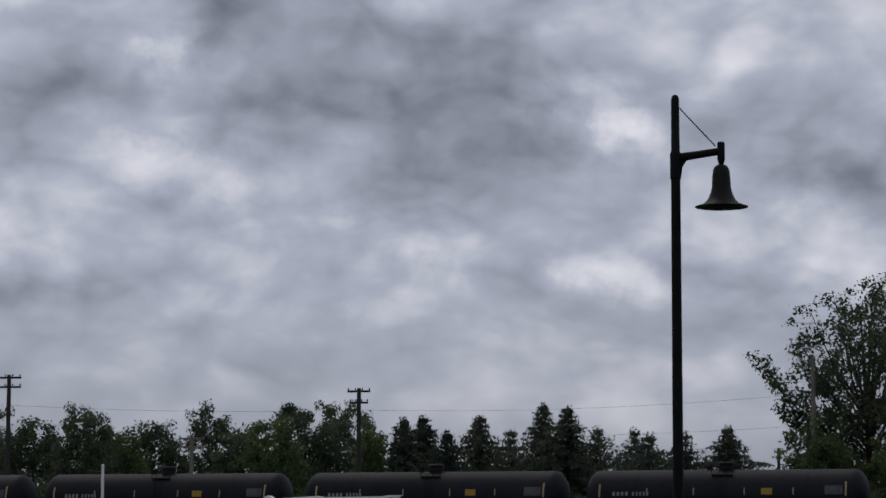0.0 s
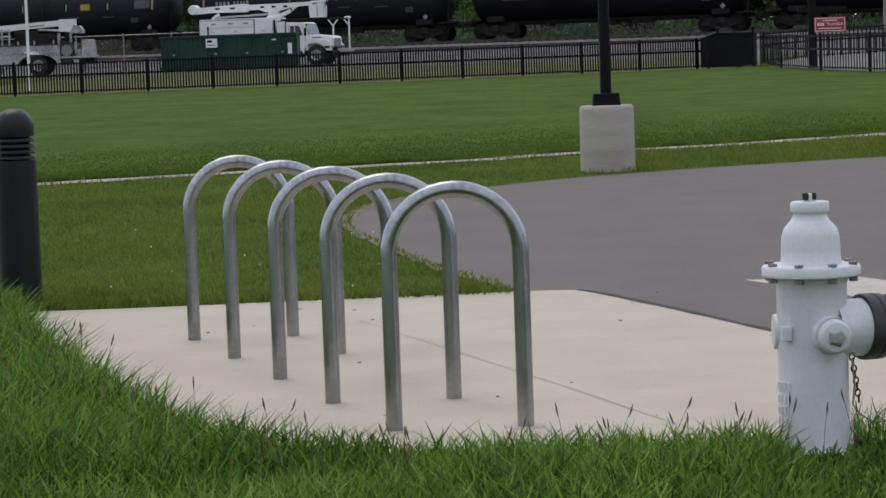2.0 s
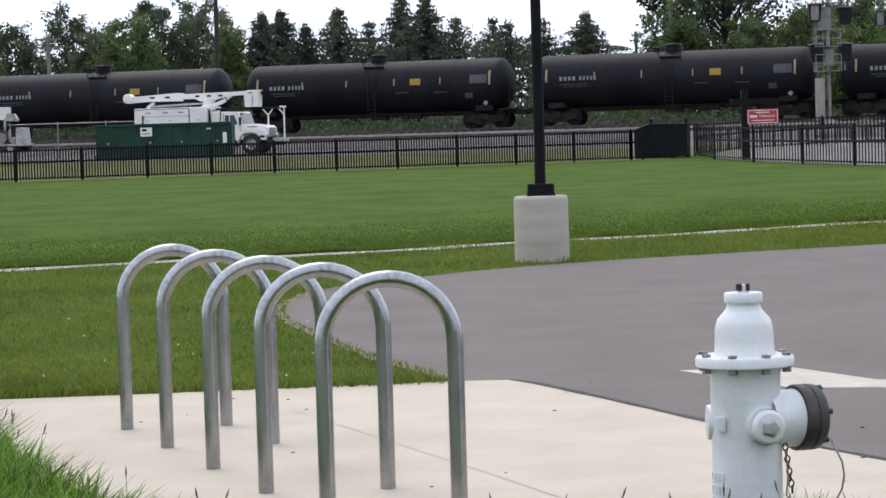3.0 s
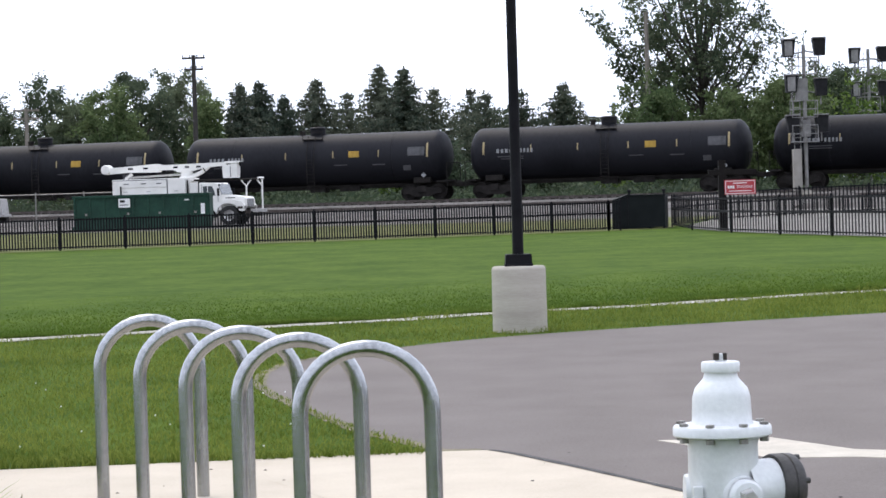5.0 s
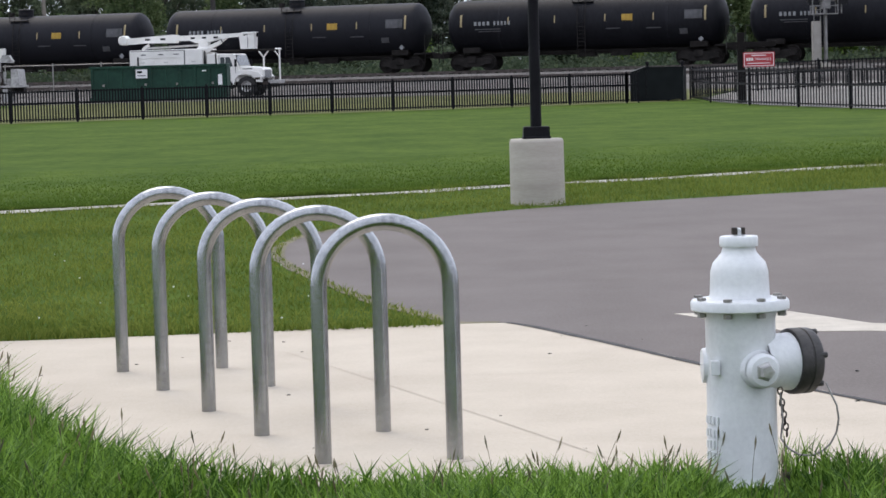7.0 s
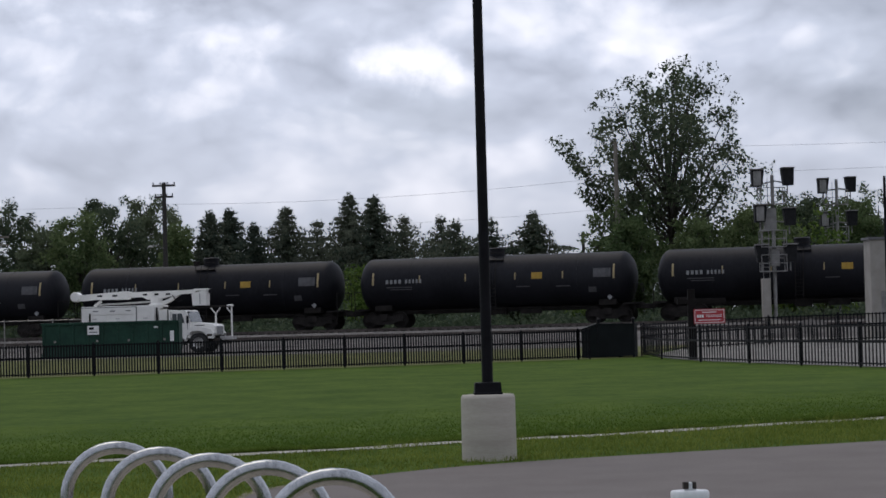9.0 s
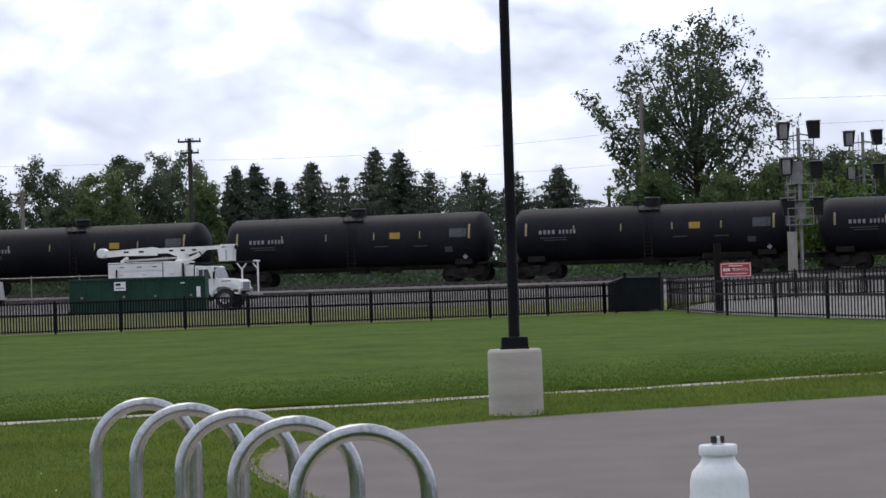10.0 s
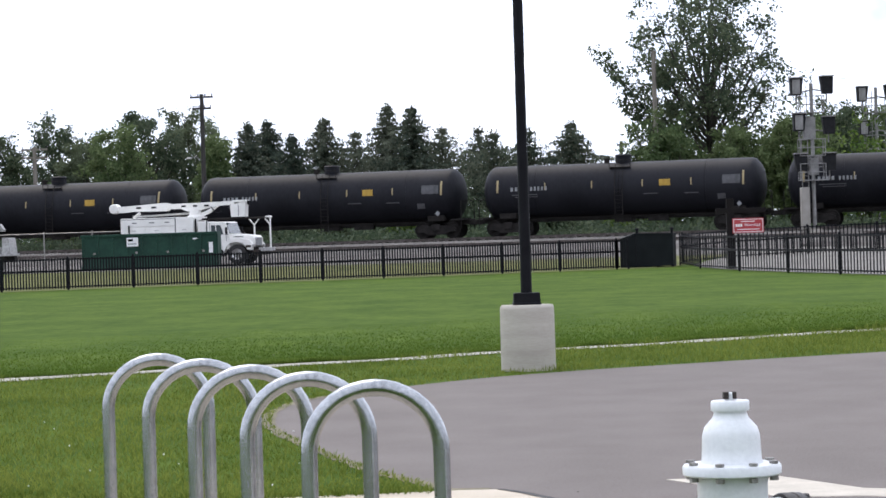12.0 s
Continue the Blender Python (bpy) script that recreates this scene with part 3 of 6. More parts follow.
# long grass in front of and beside the pad
gx, gy, grng = scatter(210000, -4.0, 3.0, 7.5, 14.6, 11)
front = inside(gx, gy, [(-4.6, 7.3), (-4.6, 14.6), (-3.0, 14.6)] + [(x, y - 0.02) for x, y in slab_front] + [(3.2, 7.3)])
keep = front & ((gx - hydrant_at[0]) ** 2 + (gy - hydrant_at[1]) ** 2 > 0.019) & (np.abs(gx) < gy * 0.26 + 0.6)
gx, gy = gx[keep], gy[keep]
wave = np.array([noise.noise(Vector((a * 1.7, b * 1.7, 0.3))) for a, b in zip(gx, gy)])
left = np.clip((-0.75 - gx) / 0.9, 0, 1)
low = 1 - 0.72 * np.exp(-((gx - hydrant_at[0] - 0.03) / 0.2) ** 4)
gh = (0.125 + 0.075 * left + 0.06 * wave) * grng.uniform(0.45, 1.3, len(gx)) * low
gz = np.array([berm(a, b) for a, b in zip(gx, gy)])
blades("long_grass", np.stack([gx, gy, gz], 1), np.maximum(gh, 0.03), 0.0105, "blade", "long fresh green grass round the concrete pad", 12, 1.05)
wx, wy, wr = scatter(16000, -3.4, 2.6, 7.8, 12.0, 51)
wide_ok = inside(wx, wy, [(-4.6, 7.3), (-4.6, 12.0)] + [(x, y - 0.05) for x, y in slab_front if y < 12.0] + [(3.2, 7.3)]) & ((wx - hydrant_at[0]) ** 2 + (wy - hydrant_at[1]) ** 2 > 0.12)
wx, wy = wx[wide_ok], wy[wide_ok]
tuft = np.array([noise.noise(Vector((a * 3.1, b * 3.1, 7.3))) for a, b in zip(wx, wy)])
wx, wy, tuft = wx[tuft > 0.0], wy[tuft > 0.0], tuft[tuft > 0.0]
wh = (0.095 + 0.13 * tuft + 0.03 * np.clip((-0.75 - wx) / 0.9, 0, 1)) * wr.uniform(0.6, 1.2, len(wx)) * (1 - 0.6 * np.exp(-((wx - 1.13) / 0.2) ** 4))
blades("grass_clumps", np.stack([wx, wy, np.array([berm(a, b) for a, b in zip(wx, wy)])], 1), wh, 0.0105, "blade", "coarse clumps of broad-bladed grass", 52, 0.9)
dr = np.random.default_rng(61)
da, dq = dr.uniform(0, 2 * np.pi, 110), np.sqrt(dr.random(110)) * 0.13
weed = np.stack([1.265 + np.cos(da) * dq, 9.0 + np.sin(da) * dq, np.zeros(110)], 1)
blades("weed_clump", weed, dr.uniform(0.05, 0.2, 110), 0.007, "blade", "clump of weeds beside the hydrant", 62, 0.6)
# a swell of soil under it
sw = bmesh.new()
front_x = lambda y: float(np.interp(y, [p[1] for p in slab_front[::-1] if p[0] < -0.6], [p[0] for p in slab_front[::-1] if p[0] < -0.6])) - 0.06
mesh_rows = [[sw.verts.new((x, y, max(berm(x, y), 0.004))) for x in np.linspace(-5.5, front_x(y), 14)] for y in np.linspace(9.0, 14.3, 24)]
for a, b in zip(mesh_rows, mesh_rows[1:]):
    for k in range(13):
        sw.faces.new((a[k], a[k + 1], b[k + 1], b[k]))
tagged(part("ground_swell", sw, "field"), "low grassy swell beside the concrete pad", "ground", kind="structure")
# short lawn, thinning out with distance
lx, ly, lrng = scatter(190000, -8, 8, 14.6, 38.0, 21)
ly = 14.6 + (ly - 14.6) ** 1.6 / 6.63
lawn = ~inside(lx, ly, lot_edge + [(30, 38), (30, 2), (6, 2)]) & (np.abs(lx) < ly * 0.22 + 0.8) & ~inside(lx, ly, slab_front + [(3.1, 14.9), (-2.2, 14.66)])
walk_y = np.interp(lx, [p[0] for p in walk_line], [p[1] for p in walk_line])
lawn &= (ly < walk_y - 0.27 + 0.07 * np.sin(lx * 4.3)) & ~((lx > 0.05) & (ly < 15.7))
lx, ly, walk_y = lx[lawn], ly[lawn], walk_y[lawn]
patch = np.array([noise.noise(Vector((a * 0.9, b * 0.5, 4.1))) for a, b in zip(lx, ly)])
edge = np.exp(-((ly - 14.75) / 0.12) ** 2) + 1.0 * np.exp(-((ly - walk_y + 0.3) / 0.2) ** 2) * (np.sin(lx * 5.1) + np.sin(lx * 2.3 + 1) > 0.1) + 0.35 * np.clip((lx - 0.6) / 1.5, 0, 1)
lh = (0.03 + 0.02 * patch + 0.035 * edge) * lrng.uniform(0.5, 1.5, len(lx)) * (1 + (ly - 15) / 40)
blades("lawn_grass", np.stack([lx, ly, np.zeros(len(lx))], 1), np.maximum(lh, 0.012), 0.009, "lawn_blade", "short mown green lawn grass", 22, 1.6)
# the field begins with an uncut lip behind the walk and is even and soft farther on
fx, fy, frng = scatter(110000, -12, 12, 0.0, 1.0, 31)
fy = np.interp(fx, [p[0] for p in walk_line], [p[1] for p in walk_line]) + 0.25 + 0.06 * np.sin(fx * 3.7) + 13 * fy ** 2.4
fld = (np.abs(fx) < fy * 0.21 + 1)
fx, fy = fx[fld], fy[fld]
lip = fy - np.interp(fx, [p[0] for p in walk_line], [p[1] for p in walk_line])
clump = np.array([noise.noise(Vector((a * 1.3, b * 0.6, 9.7))) for a, b in zip(fx, fy)])
fh = (0.028 + (0.03 + 0.05 * np.clip(clump, -0.5, 1)) * np.exp(-(lip / 0.8) ** 2)) * frng.uniform(0.5, 1.5, len(fx)) * np.clip((13 - lip) / 11, 0.05, 1)
blades("field_grass", np.stack([fx, fy, np.zeros(len(fx))], 1), np.maximum(fh, 0.005), 0.013, "field_blade", "uneven green grass of the open field", 32, 1.8)
# seed stalks that stand above the long grass
sx, sy, srng = scatter(700, -3.2, 2.4, 8.0, 11.5, 41)
stalk_spots = inside(sx, sy, [(-3.2, 8.0), (-3.2, 11.5)] + [(x, y - 0.03) for x, y in slab_front if y < 11.5] + [(2.6, 8.0)]) & (srng.random(700) < 0.8) & ((sx - 1.1) ** 2 + (sy - 8.94) ** 2 > 0.03)
st = bmesh.new()
for a, b in zip(sx[stalk_spots], sy[stalk_spots]):
    h = srng.uniform(0.1, 0.22) + 0.1 * min(max((-0.75 - a) / 0.9, 0), 1)
    dx, dy, z0 = srng.uniform(-0.07, 0.07), srng.uniform(-0.05, 0.05), berm(a, b)
    tube(st, [(a, b, z0), (a + dx * 0.4, b + dy * 0.4, z0 + h * 0.6), (a + dx, b + dy, z0 + h)], [0.0014, 0.0012, 0.001], 3)
    tube(st, [(a + dx, b + dy, z0 + h - 0.012), (a + dx * 1.15, b + dy * 1.15, z0 + h + 0.012), (a + dx * 1.3, b + dy * 1.3, z0 + h + 0.035)], [0.001, 0.005, 0.001], 4)
tagged(part("seed_stalks", st, "straw"), "dry seed heads above long grass", "grass", kind="stuff")
clover = bmesh.new()
clr = random.Random(15)
for k in range(14):
    x, y = clr.uniform(-3.6, -0.8), clr.uniform(15.2, 21.5)
    bmesh.ops.create_icosphere(clover, subdivisions=1, radius=clr.uniform(0.004, 0.007), matrix=Matrix.Translation((x, y, 0.035)))
tagged(part("clover_heads", clover, "white"), "tiny white clover heads in the lawn", "flowers", kind="stuff")
# crumbs of soil and stone on the pad and lot
crumbs = bmesh.new()
crng = random.Random(5)
for k in range(34):
    x, y, r = crng.uniform(-2, 2.2), crng.uniform(9.2, 14.6), crng.uniform(0.003, 0.009)
    bmesh.ops.create_icosphere(crumbs, subdivisions=1, radius=r, matrix=Matrix.Translation((x, y, 0.006)) @ Matrix.Diagonal((1.6, 1, 0.5, 1)))
tagged(part("crumbs", crumbs, "tar"), "dark crumbs of soil and stone on concrete", "debris", kind="stuff")


# ---- bicycle rack ----
def hoop():
    t = thing("bike_hoop", "galvanised steel hoop of a bicycle rack set in concrete", "bike rack", group="hoops of the bicycle rack")
    w, top, r = 0.253, 0.966 - 0.03, 0.0325
    pts = [(-w, 0, 0)] + [(-w, 0, z) for z in (0.2, 0.45, top - w)] + [(-w * math.cos(a), 0, top - w + w * math.sin(a) * 0.98) for a in [math.pi * k / 20 for k in range(1, 20)]] + [(w, 0, z) for z in (top - w, 0.45, 0.2, 0)]
    part("pipe", tube(bmesh.new(), pts, r, 20), "zinc", t, smooth=True)
    for x in (-w, w):
        part("footing", lathe(bmesh.new(), [(0, 0.002), (0.085, 0.002), (0.08, 0.0092), (0, 0.0095)], 20, Matrix.Translation((x, 0, 0))), "slab", t, "rough grout ring in the concrete")
    return t


first_hoop = hoop()
first_hoop.matrix_basis = pose(-0.174, 9.697, -0.002, 0, 0, 2)
for k in range(1, 5):
    copy_thing(first_hoop, pose(-0.174 - 0.289 * k, 9.697 + 0.818 * k, -0.002 - 0.0035 * k, 0, 0, 2 + 0.8 * k))


# ---- hydrant ----
def hydrant():
    t = thing("fire_hydrant", "white painted fire hydrant standing in grass", "fire hydrant", pose(*hydrant_at, 0.0) @ Matrix.Diagonal((1, 1, 1.02, 1)))
    part("barrel", lathe(bmesh.new(), [(0.165, -0.05), (0.165, 0.012), (0.155, 0.02), (0.13, 0.022), (0.125, 0.05), (0.1235, 0.3), (0.1235, 0.585), (0.128, 0.6), (0.129, 0.618)], 40), "hydrant", t, smooth=True)
    part("flange", lathe(bmesh.new(), [(0.1, 0.615), (0.168, 0.615), (0.174, 0.62), (0.174, 0.645), (0.168, 0.653), (0.12, 0.657), (0.1, 0.657)], 40), "hydrant", t, smooth=True)
    part("bonnet", lathe(bmesh.new(), [(0.112, 0.655), (0.106, 0.668), (0.104, 0.71), (0.102, 0.75), (0.093, 0.78), (0.072, 0.803), (0.062, 0.815), (0.058, 0.83), (0.058, 0.838)], 40), "hydrant", t, smooth=True)
    part("cap_ring", lathe(bmesh.new(), [(0.055, 0.836), (0.067, 0.836), (0.068, 0.84), (0.068, 0.866), (0.064, 0.871), (0.0, 0.873)], 36), "hydrant", t, smooth=True)
    nut = part("operating_nut", lathe(bmesh.new(), [(0.023, 0.872), (0.021, 0.895), (0.019, 0.898), (0, 0.898)], 5), "hydrant", t, "chipped operating nut")
    for x0, x1 in ((-0.025, -0.006), (0.007, 0.021)):
        part("bare_metal", box(bmesh.new(), x0, x1, -0.0245, 0.01, 0.877, 0.901, 0.003), "rust", nut, "bare dark metal")
    for k in range(8):
        a = radians(22 + 45 * k)
        x, y = 0.152 * math.cos(a), 0.152 * math.sin(a)
        b = lathe(bmesh.new(), [(0, 0.597), (0.016, 0.597), (0.016, 0.613), (0.009, 0.615), (0.009, 0.653), (0.016, 0.654), (0.016, 0.664), (0, 0.666)], 6, Matrix.Translation((x, y, 0)))
        part("bolt", b, "steel", t, "weathered steel bolt")
    # side hose outlet towards the viewer
    m = pose(0.045, -0.095, 0.418, 90, 0, 12) @ Matrix.Diagonal((0.9, 0.9, 0.85, 1))
    part("hose_outlet", lathe(bmesh.new(), [(0.085, -0.03), (0.075, 0.02), (0.07, 0.05), (0.07, 0.06)], 28, m), "hydrant", t, smooth=True)
    nozzle = part("nozzle_cap", lathe(bmesh.new(), [(0.045, 0.04), (0.066, 0.045), (0.068, 0.055), (0.066, 0.085), (0.055, 0.098), (0.03, 0.1), (0, 0.1)], 32, m), "hydrant", t, smooth=True)
    part("cap_nut", lathe(bmesh.new(), [(0.04, 0.1), (0.036, 0.108), (0.03, 0.11), (0.026, 0.14), (0, 0.141)], 5, m), "chrome", nozzle, "bare metal nut")
    m2 = pose(-0.1, 0.03, 0.42, 0, -90, 0)
    part("hose_outlet", lathe(bmesh.new(), [(0.07, 0.0), (0.062, 0.025), (0.06, 0.035), (0.02, 0.04), (0, 0.04)], 24, m2), "hydrant", t, smooth=True)
    # large pumper outlet with its black cap
    m3 = pose(0.055, -0.02, 0.43, 0, 91, 22) @ Matrix.Diagonal((0.91, 0.91, 0.98, 1))
    part("pumper_outlet", lathe(bmesh.new(), [(0.115, 0.0), (0.108, 0.07), (0.11, 0.12), (0.114, 0.14)], 36, m3), "hydrant", t, smooth=True)
    cap = part("pumper_cap", lathe(bmesh.new(), [(0.1, 0.125), (0.124, 0.128), (0.127, 0.135), (0.127, 0.165), (0.122, 0.168), (0.122, 0.174), (0.127, 0.178), (0.126, 0.205), (0.118, 0.216), (0.1, 0.22), (0, 0.222)], 40, m3), "cap", t, "black rubber-coated cap", smooth=True)
    for k in range(6):
        a = radians(60 * k + 15)
        part("lug", lathe(bmesh.new(), [(0, 0.19), (0.012, 0.19), (0.012, 0.226), (0, 0.228)], 8, m3 @ Matrix.Translation((0.115 * math.cos(a), 0.115 * math.sin(a), 0))), "cap", cap)
    cable = [(0.29, -0.06, 0.36)] + [(0.22 + 0.11 * math.cos(a), -0.08, 0.24 + 0.13 * math.sin(a)) for a in [radians(40 - 21 * k) for k in range(10)]] + [(0.135, -0.07, 0.24), (0.128, -0.06, 0.33)]
    part("cable", tube(bmesh.new(), cable, 0.0035, 6), "steel", t, "thin wire cable", smooth=True)
    chain = bmesh.new()
    for k in range(8):
        ring = [(0.009 * math.cos(a), 0.0, 0.014 * math.sin(a)) for a in [2 * math.pi * q / 8 for q in range(9)]]
        link_m = Matrix.Translation((0.13 + 0.003 * k, -0.05, 0.335 - 0.021 * k)) @ Matrix.Rotation(radians(90 * (k % 2)), 4, "Z")
        tube(chain, [link_m @ Vector(q) for q in ring], 0.003, 5)
    part("chain", chain, "rust", t, "short rusty chain")
    part("base_bolt", lathe(bmesh.new(), [(0, 0.0), (0.018, 0.0), (0.018, 0.045), (0.012, 0.05), (0, 0.05)], 6, Matrix.Translation((0.145, -0.06, 0))), "rust", t, "rusty base bolt")
    # cast writing, worn beyond reading
    for row, (z, n) in enumerate(((0.24, 4), (0.195, 5), (0.155, 3), (0.115, 4))):
        letters = bmesh.new()
        for k in range(n):
            a = radians(192 + 9.5 * k)
            box_m = Matrix.Translation((0.127 * math.cos(a), 0.127 * math.sin(a), z)) @ Matrix.Rotation(a, 4, "Z")
            bmesh.ops.create_cube(letters, size=1, matrix=box_m @ Matrix.Diagonal((0.009, 0.012, 0.027, 1)))
        part("cast_bar", letters, "hydrant", t)
    part("cast_emblem", box(bmesh.new(), -0.118, -0.085, -0.105, -0.075, 0.40, 0.45, 0.004), "hydrant", t)
    return t


hydrant()


# ---- bollard ----
boll = thing("bollard_light", "black ribbed bollard light with a domed top", "bollard", pose(-2.86, 15.05, 0) @ Matrix.Diagonal((1, 1, 1.01, 1)))
part("shaft", lathe(bmesh.new(), [(0.122, 0), (0.122, 0.86), (0.0, 0.86)], 36), "bollard", boll, smooth=True)
for k in range(4):
    z = 0.872 + 0.034 * k
    part("louvre", lathe(bmesh.new(), [(0.09, z), (0.12, z - 0.006), (0.123, z), (0.118, z + 0.014), (0.09, z + 0.018)], 36), "bollard", boll, smooth=True)
part("core", lathe(bmesh.new(), [(0.085, 0.85), (0.085, 1.02), (0, 1.02)], 24), "black", boll)
part("dome", lathe(bmesh.new(), [(0.085, 1.0), (0.116, 1.0), (0.118, 1.01), (0.117, 1.06)] + [(0.117 * math.cos(a), 1.06 + 0.105 * math.sin(a)) for a in [radians(9 * k) for k in range(1, 10)]] + [(0, 1.165)], 36), "bollard", boll, smooth=True)


# ---- street lamp ----
lamp = thing("street_lamp", "black steel post lamp with a bell shade on a concrete base", "street lamp", pose(1.21, 27.8, 0, 0, 0, 0))
part("pedestal", lathe(bmesh.new(), [(0.3, -0.1), (0.3, 0.0), (0.2965, 0.675), (0.295, 0.688), (0.283, 0.712), (0.277, 0.717), (0.0, 0.722)], 48), "concrete", lamp, "round cast concrete pedestal", smooth=True)
part("base_cover", lathe(bmesh.new(), [(0.175, 0.715), (0.173, 0.74), (0.165, 0.746), (0.16, 0.84), (0.15, 0.85), (0.0, 0.852)], 4, Matrix.Rotation(radians(45), 4, "Z") @ Matrix.Diagonal((1.25, 1.25, 1, 1))), "black", lamp)
part("post", tube(bmesh.new(), [(0, 0, 0.85), (0, 0, 2.5), (0, 0, 4.4), (0, 0, 5.5)], [0.062, 0.058, 0.054, 0.052], 20), "black", lamp, smooth=True)
part("collar", lathe(bmesh.new(), [(0.05, 5.42), (0.06, 5.43), (0.062, 5.7), (0.056, 5.72), (0.048, 5.73), (0.045, 6.31), (0.038, 6.345), (0.02, 6.365), (0, 6.37)], 20), "black", lamp, smooth=True)
part("arm", tube(bmesh.new(), [(0.0, 0, 5.66), (0.2, 0, 5.69), (0.49, 0, 5.735)], [0.05, 0.044, 0.04], 14), "black", lamp, smooth=True)
part("gusset", prism(bmesh.new(), [(0.05, 5.46), (0.062, 5.46), (0.075, 5.56), (0.12, 5.63), (0.05, 5.64)], -0.02, 0.02), "black", lamp)
part("tie_rod", R((0.045, 0, 6.22), (0.44, 0, 5.79), 0.007), "black", lamp)
part("hanger", lathe(bmesh.new(), [(0, 5.84), (0.03, 5.838), (0.042, 5.82), (0.042, 5.64), (0.03, 5.6), (0.02, 5.585), (0.02, 5.57)], 18, Matrix.Translation((0.5, 0, 0))), "black", lamp, smooth=True)
part("shade", lathe(bmesh.new(), [(0.0, 5.59), (0.035, 5.586), (0.07, 5.565), (0.09, 5.53), (0.1, 5.44), (0.105, 5.33), (0.12, 5.27), (0.15, 5.2), (0.2, 5.15), (0.29, 5.12), (0.292, 5.112), (0.19, 5.135), (0.14, 5.17), (0.1, 5.27), (0.08, 5.27), (0, 5.3)], 40, Matrix.Translation((0.5, 0, 0))), "bronze", lamp, "dark bronze bell shade", smooth=True)


# ---- fences ----
def picket_mesh(height):
    bm = B(-0.025, 0.025, -0.012, 0.012, 0.05, height)
    me = bpy.data.meshes.new("picket")
    bm.to_mesh(me)
    bm.free()
    me.materials.append(M["black"])
    return me


def fence_panel(length, height, pickets, parent, m, picket):
    for z, thick in ((0.12, 0.022), (height * 0.6, 0.036), (height - 0.05, 0.024)):
        r = part("rail", B(0, length, -0.02, 0.02, z - thick, z + thick), "black", parent)
        r.matrix_basis = m
    for k in range(pickets):
        p = new("picket", picket)
        p.parent = parent
        p.matrix_basis = m @ Matrix.Translation(((k + 0.5) * length / pickets, 0, 0))


def run_fence(points, height, pickets, label):
    t = thing("iron_fence", label, "fence")
    picket = picket_mesh(height)
    for k, (x, y) in enumerate(points):
        z = land(x, y)
        p = part("post", lathe(bmesh.new(), [(0.046, -0.2), (0.046, height + 0.03), (0.054, height + 0.035), (0.036, height + 0.06), (0, height + 0.07)], 4, Matrix.Rotation(radians(45), 4, "Z")), "black", t)
        p.matrix_basis = Matrix.Translation((x, y, z))
        if k + 1 < len(points):
            a, b = Vector((x, y, z)), Vector((*points[k + 1], land(*points[k + 1])))
            way = b - a
            m = Matrix.Translation(a) @ Matrix.Rotation(math.atan2(way.y, way.x), 4, "Z") @ Matrix.Rotation(-math.atan2(way.z, way.xy.length), 4, "Y")
            fence_panel(way.length, height, pickets, t, m, picket)
    return t


run_fence([tuple(F0 + step * k) for k in range(-5, 11)], 1.13, 23, "black iron picket fence along the grass field")
run_fence([tuple(F0 + step * 10), (8.12, 96.56)], 1.13, 4, "short black iron fence panel beside the steel bin")
# the stretch of fence that comes forward beside the gravel drive, and the one beyond it
run_fence([(10.35, 99.0), (10.45, 93.0), (10.9, 85.3), (11.7, 79.6), (12.5, 74.6), (13.3, 69.6), (14.1, 64.6)], 1.2, 18, "black iron picket fence beside the gravel drive")
run_fence([(10.6, 100.5), (13.0, 104.0), (16.5, 106.5), (19.6, 107.5), (22.6, 108.2), (25.6, 109.0), (28.6, 109.8), (31.6, 110.6)], 1.2, 18, "black iron picket fence beyond the gravel drive")
dr = bmesh.new()
dr_rows = []
for s in np.linspace(20, 76, 29):
    u0 = float(np.interp(s, [42.2, 47.9, 55.2, 60.4, 74.0, 77.0], [24.9, 26.7, 29.4, 31.8, 38.5, 40.0])) + 0.15
    line = []
    for u in np.linspace(u0, 90, 10):
        p = by_track(u, s)
        line.append(dr.verts.new((p.x, p.y, land(p.x, p.y) + 0.018)))
    dr_rows.append(line)
for a, b in zip(dr_rows, dr_rows[1:]):
    for k in range(9):
        dr.faces.new((a[k], a[k + 1], b[k + 1], b[k]))
tagged(part("gravel_drive", dr, "gravel_pale"), "pale gravel drive behind the fence", "road", kind="structure")

# dark steel bin beside the fence
bin_thing = thing("steel_bin", "dark green steel bin with corner posts beside the fence", "bin", pose(9.1, 98.6, 0, 0, 0, -12))
part("shell", prism(bmesh.new(), [(-1.0, 0.03), (-0.42, 0.03), (-0.42, 0.05), (1.0, 0.1), (1.0, 1.3), (-0.45, 1.3), (-1.0, 1.12)], -0.55, 0.55), "dark_green", bin_thing)
part("lid", prism(bmesh.new(), [(-1.03, 1.12), (-0.46, 1.3), (1.03, 1.3), (1.03, 1.34), (-0.47, 1.36), (-1.03, 1.17)], -0.58, 0.58), "dark_green", bin_thing)
# a paler strip along the front of the sloping lid
part("lid_edge", prism(bmesh.new(), [(-1.03, 1.172), (-0.47, 1.362), (-0.47, 1.39), (-1.03, 1.2)], -0.585, -0.5), "signal", bin_thing, "pale edge of the sloping lid")
part("side_seam", B(-0.46, -0.42, -0.565, -0.55, 0.1, 1.3), "black", bin_thing)
for x in (-0.5, 0.86):
    part("knob", lathe(bmesh.new(), [(0.05, 1.3), (0.05, 1.46), (0.08, 1.48), (0.08, 1.54), (0, 1.58)], 10, Matrix.Translation((x, 0.45, 0))), "black", bin_thing)
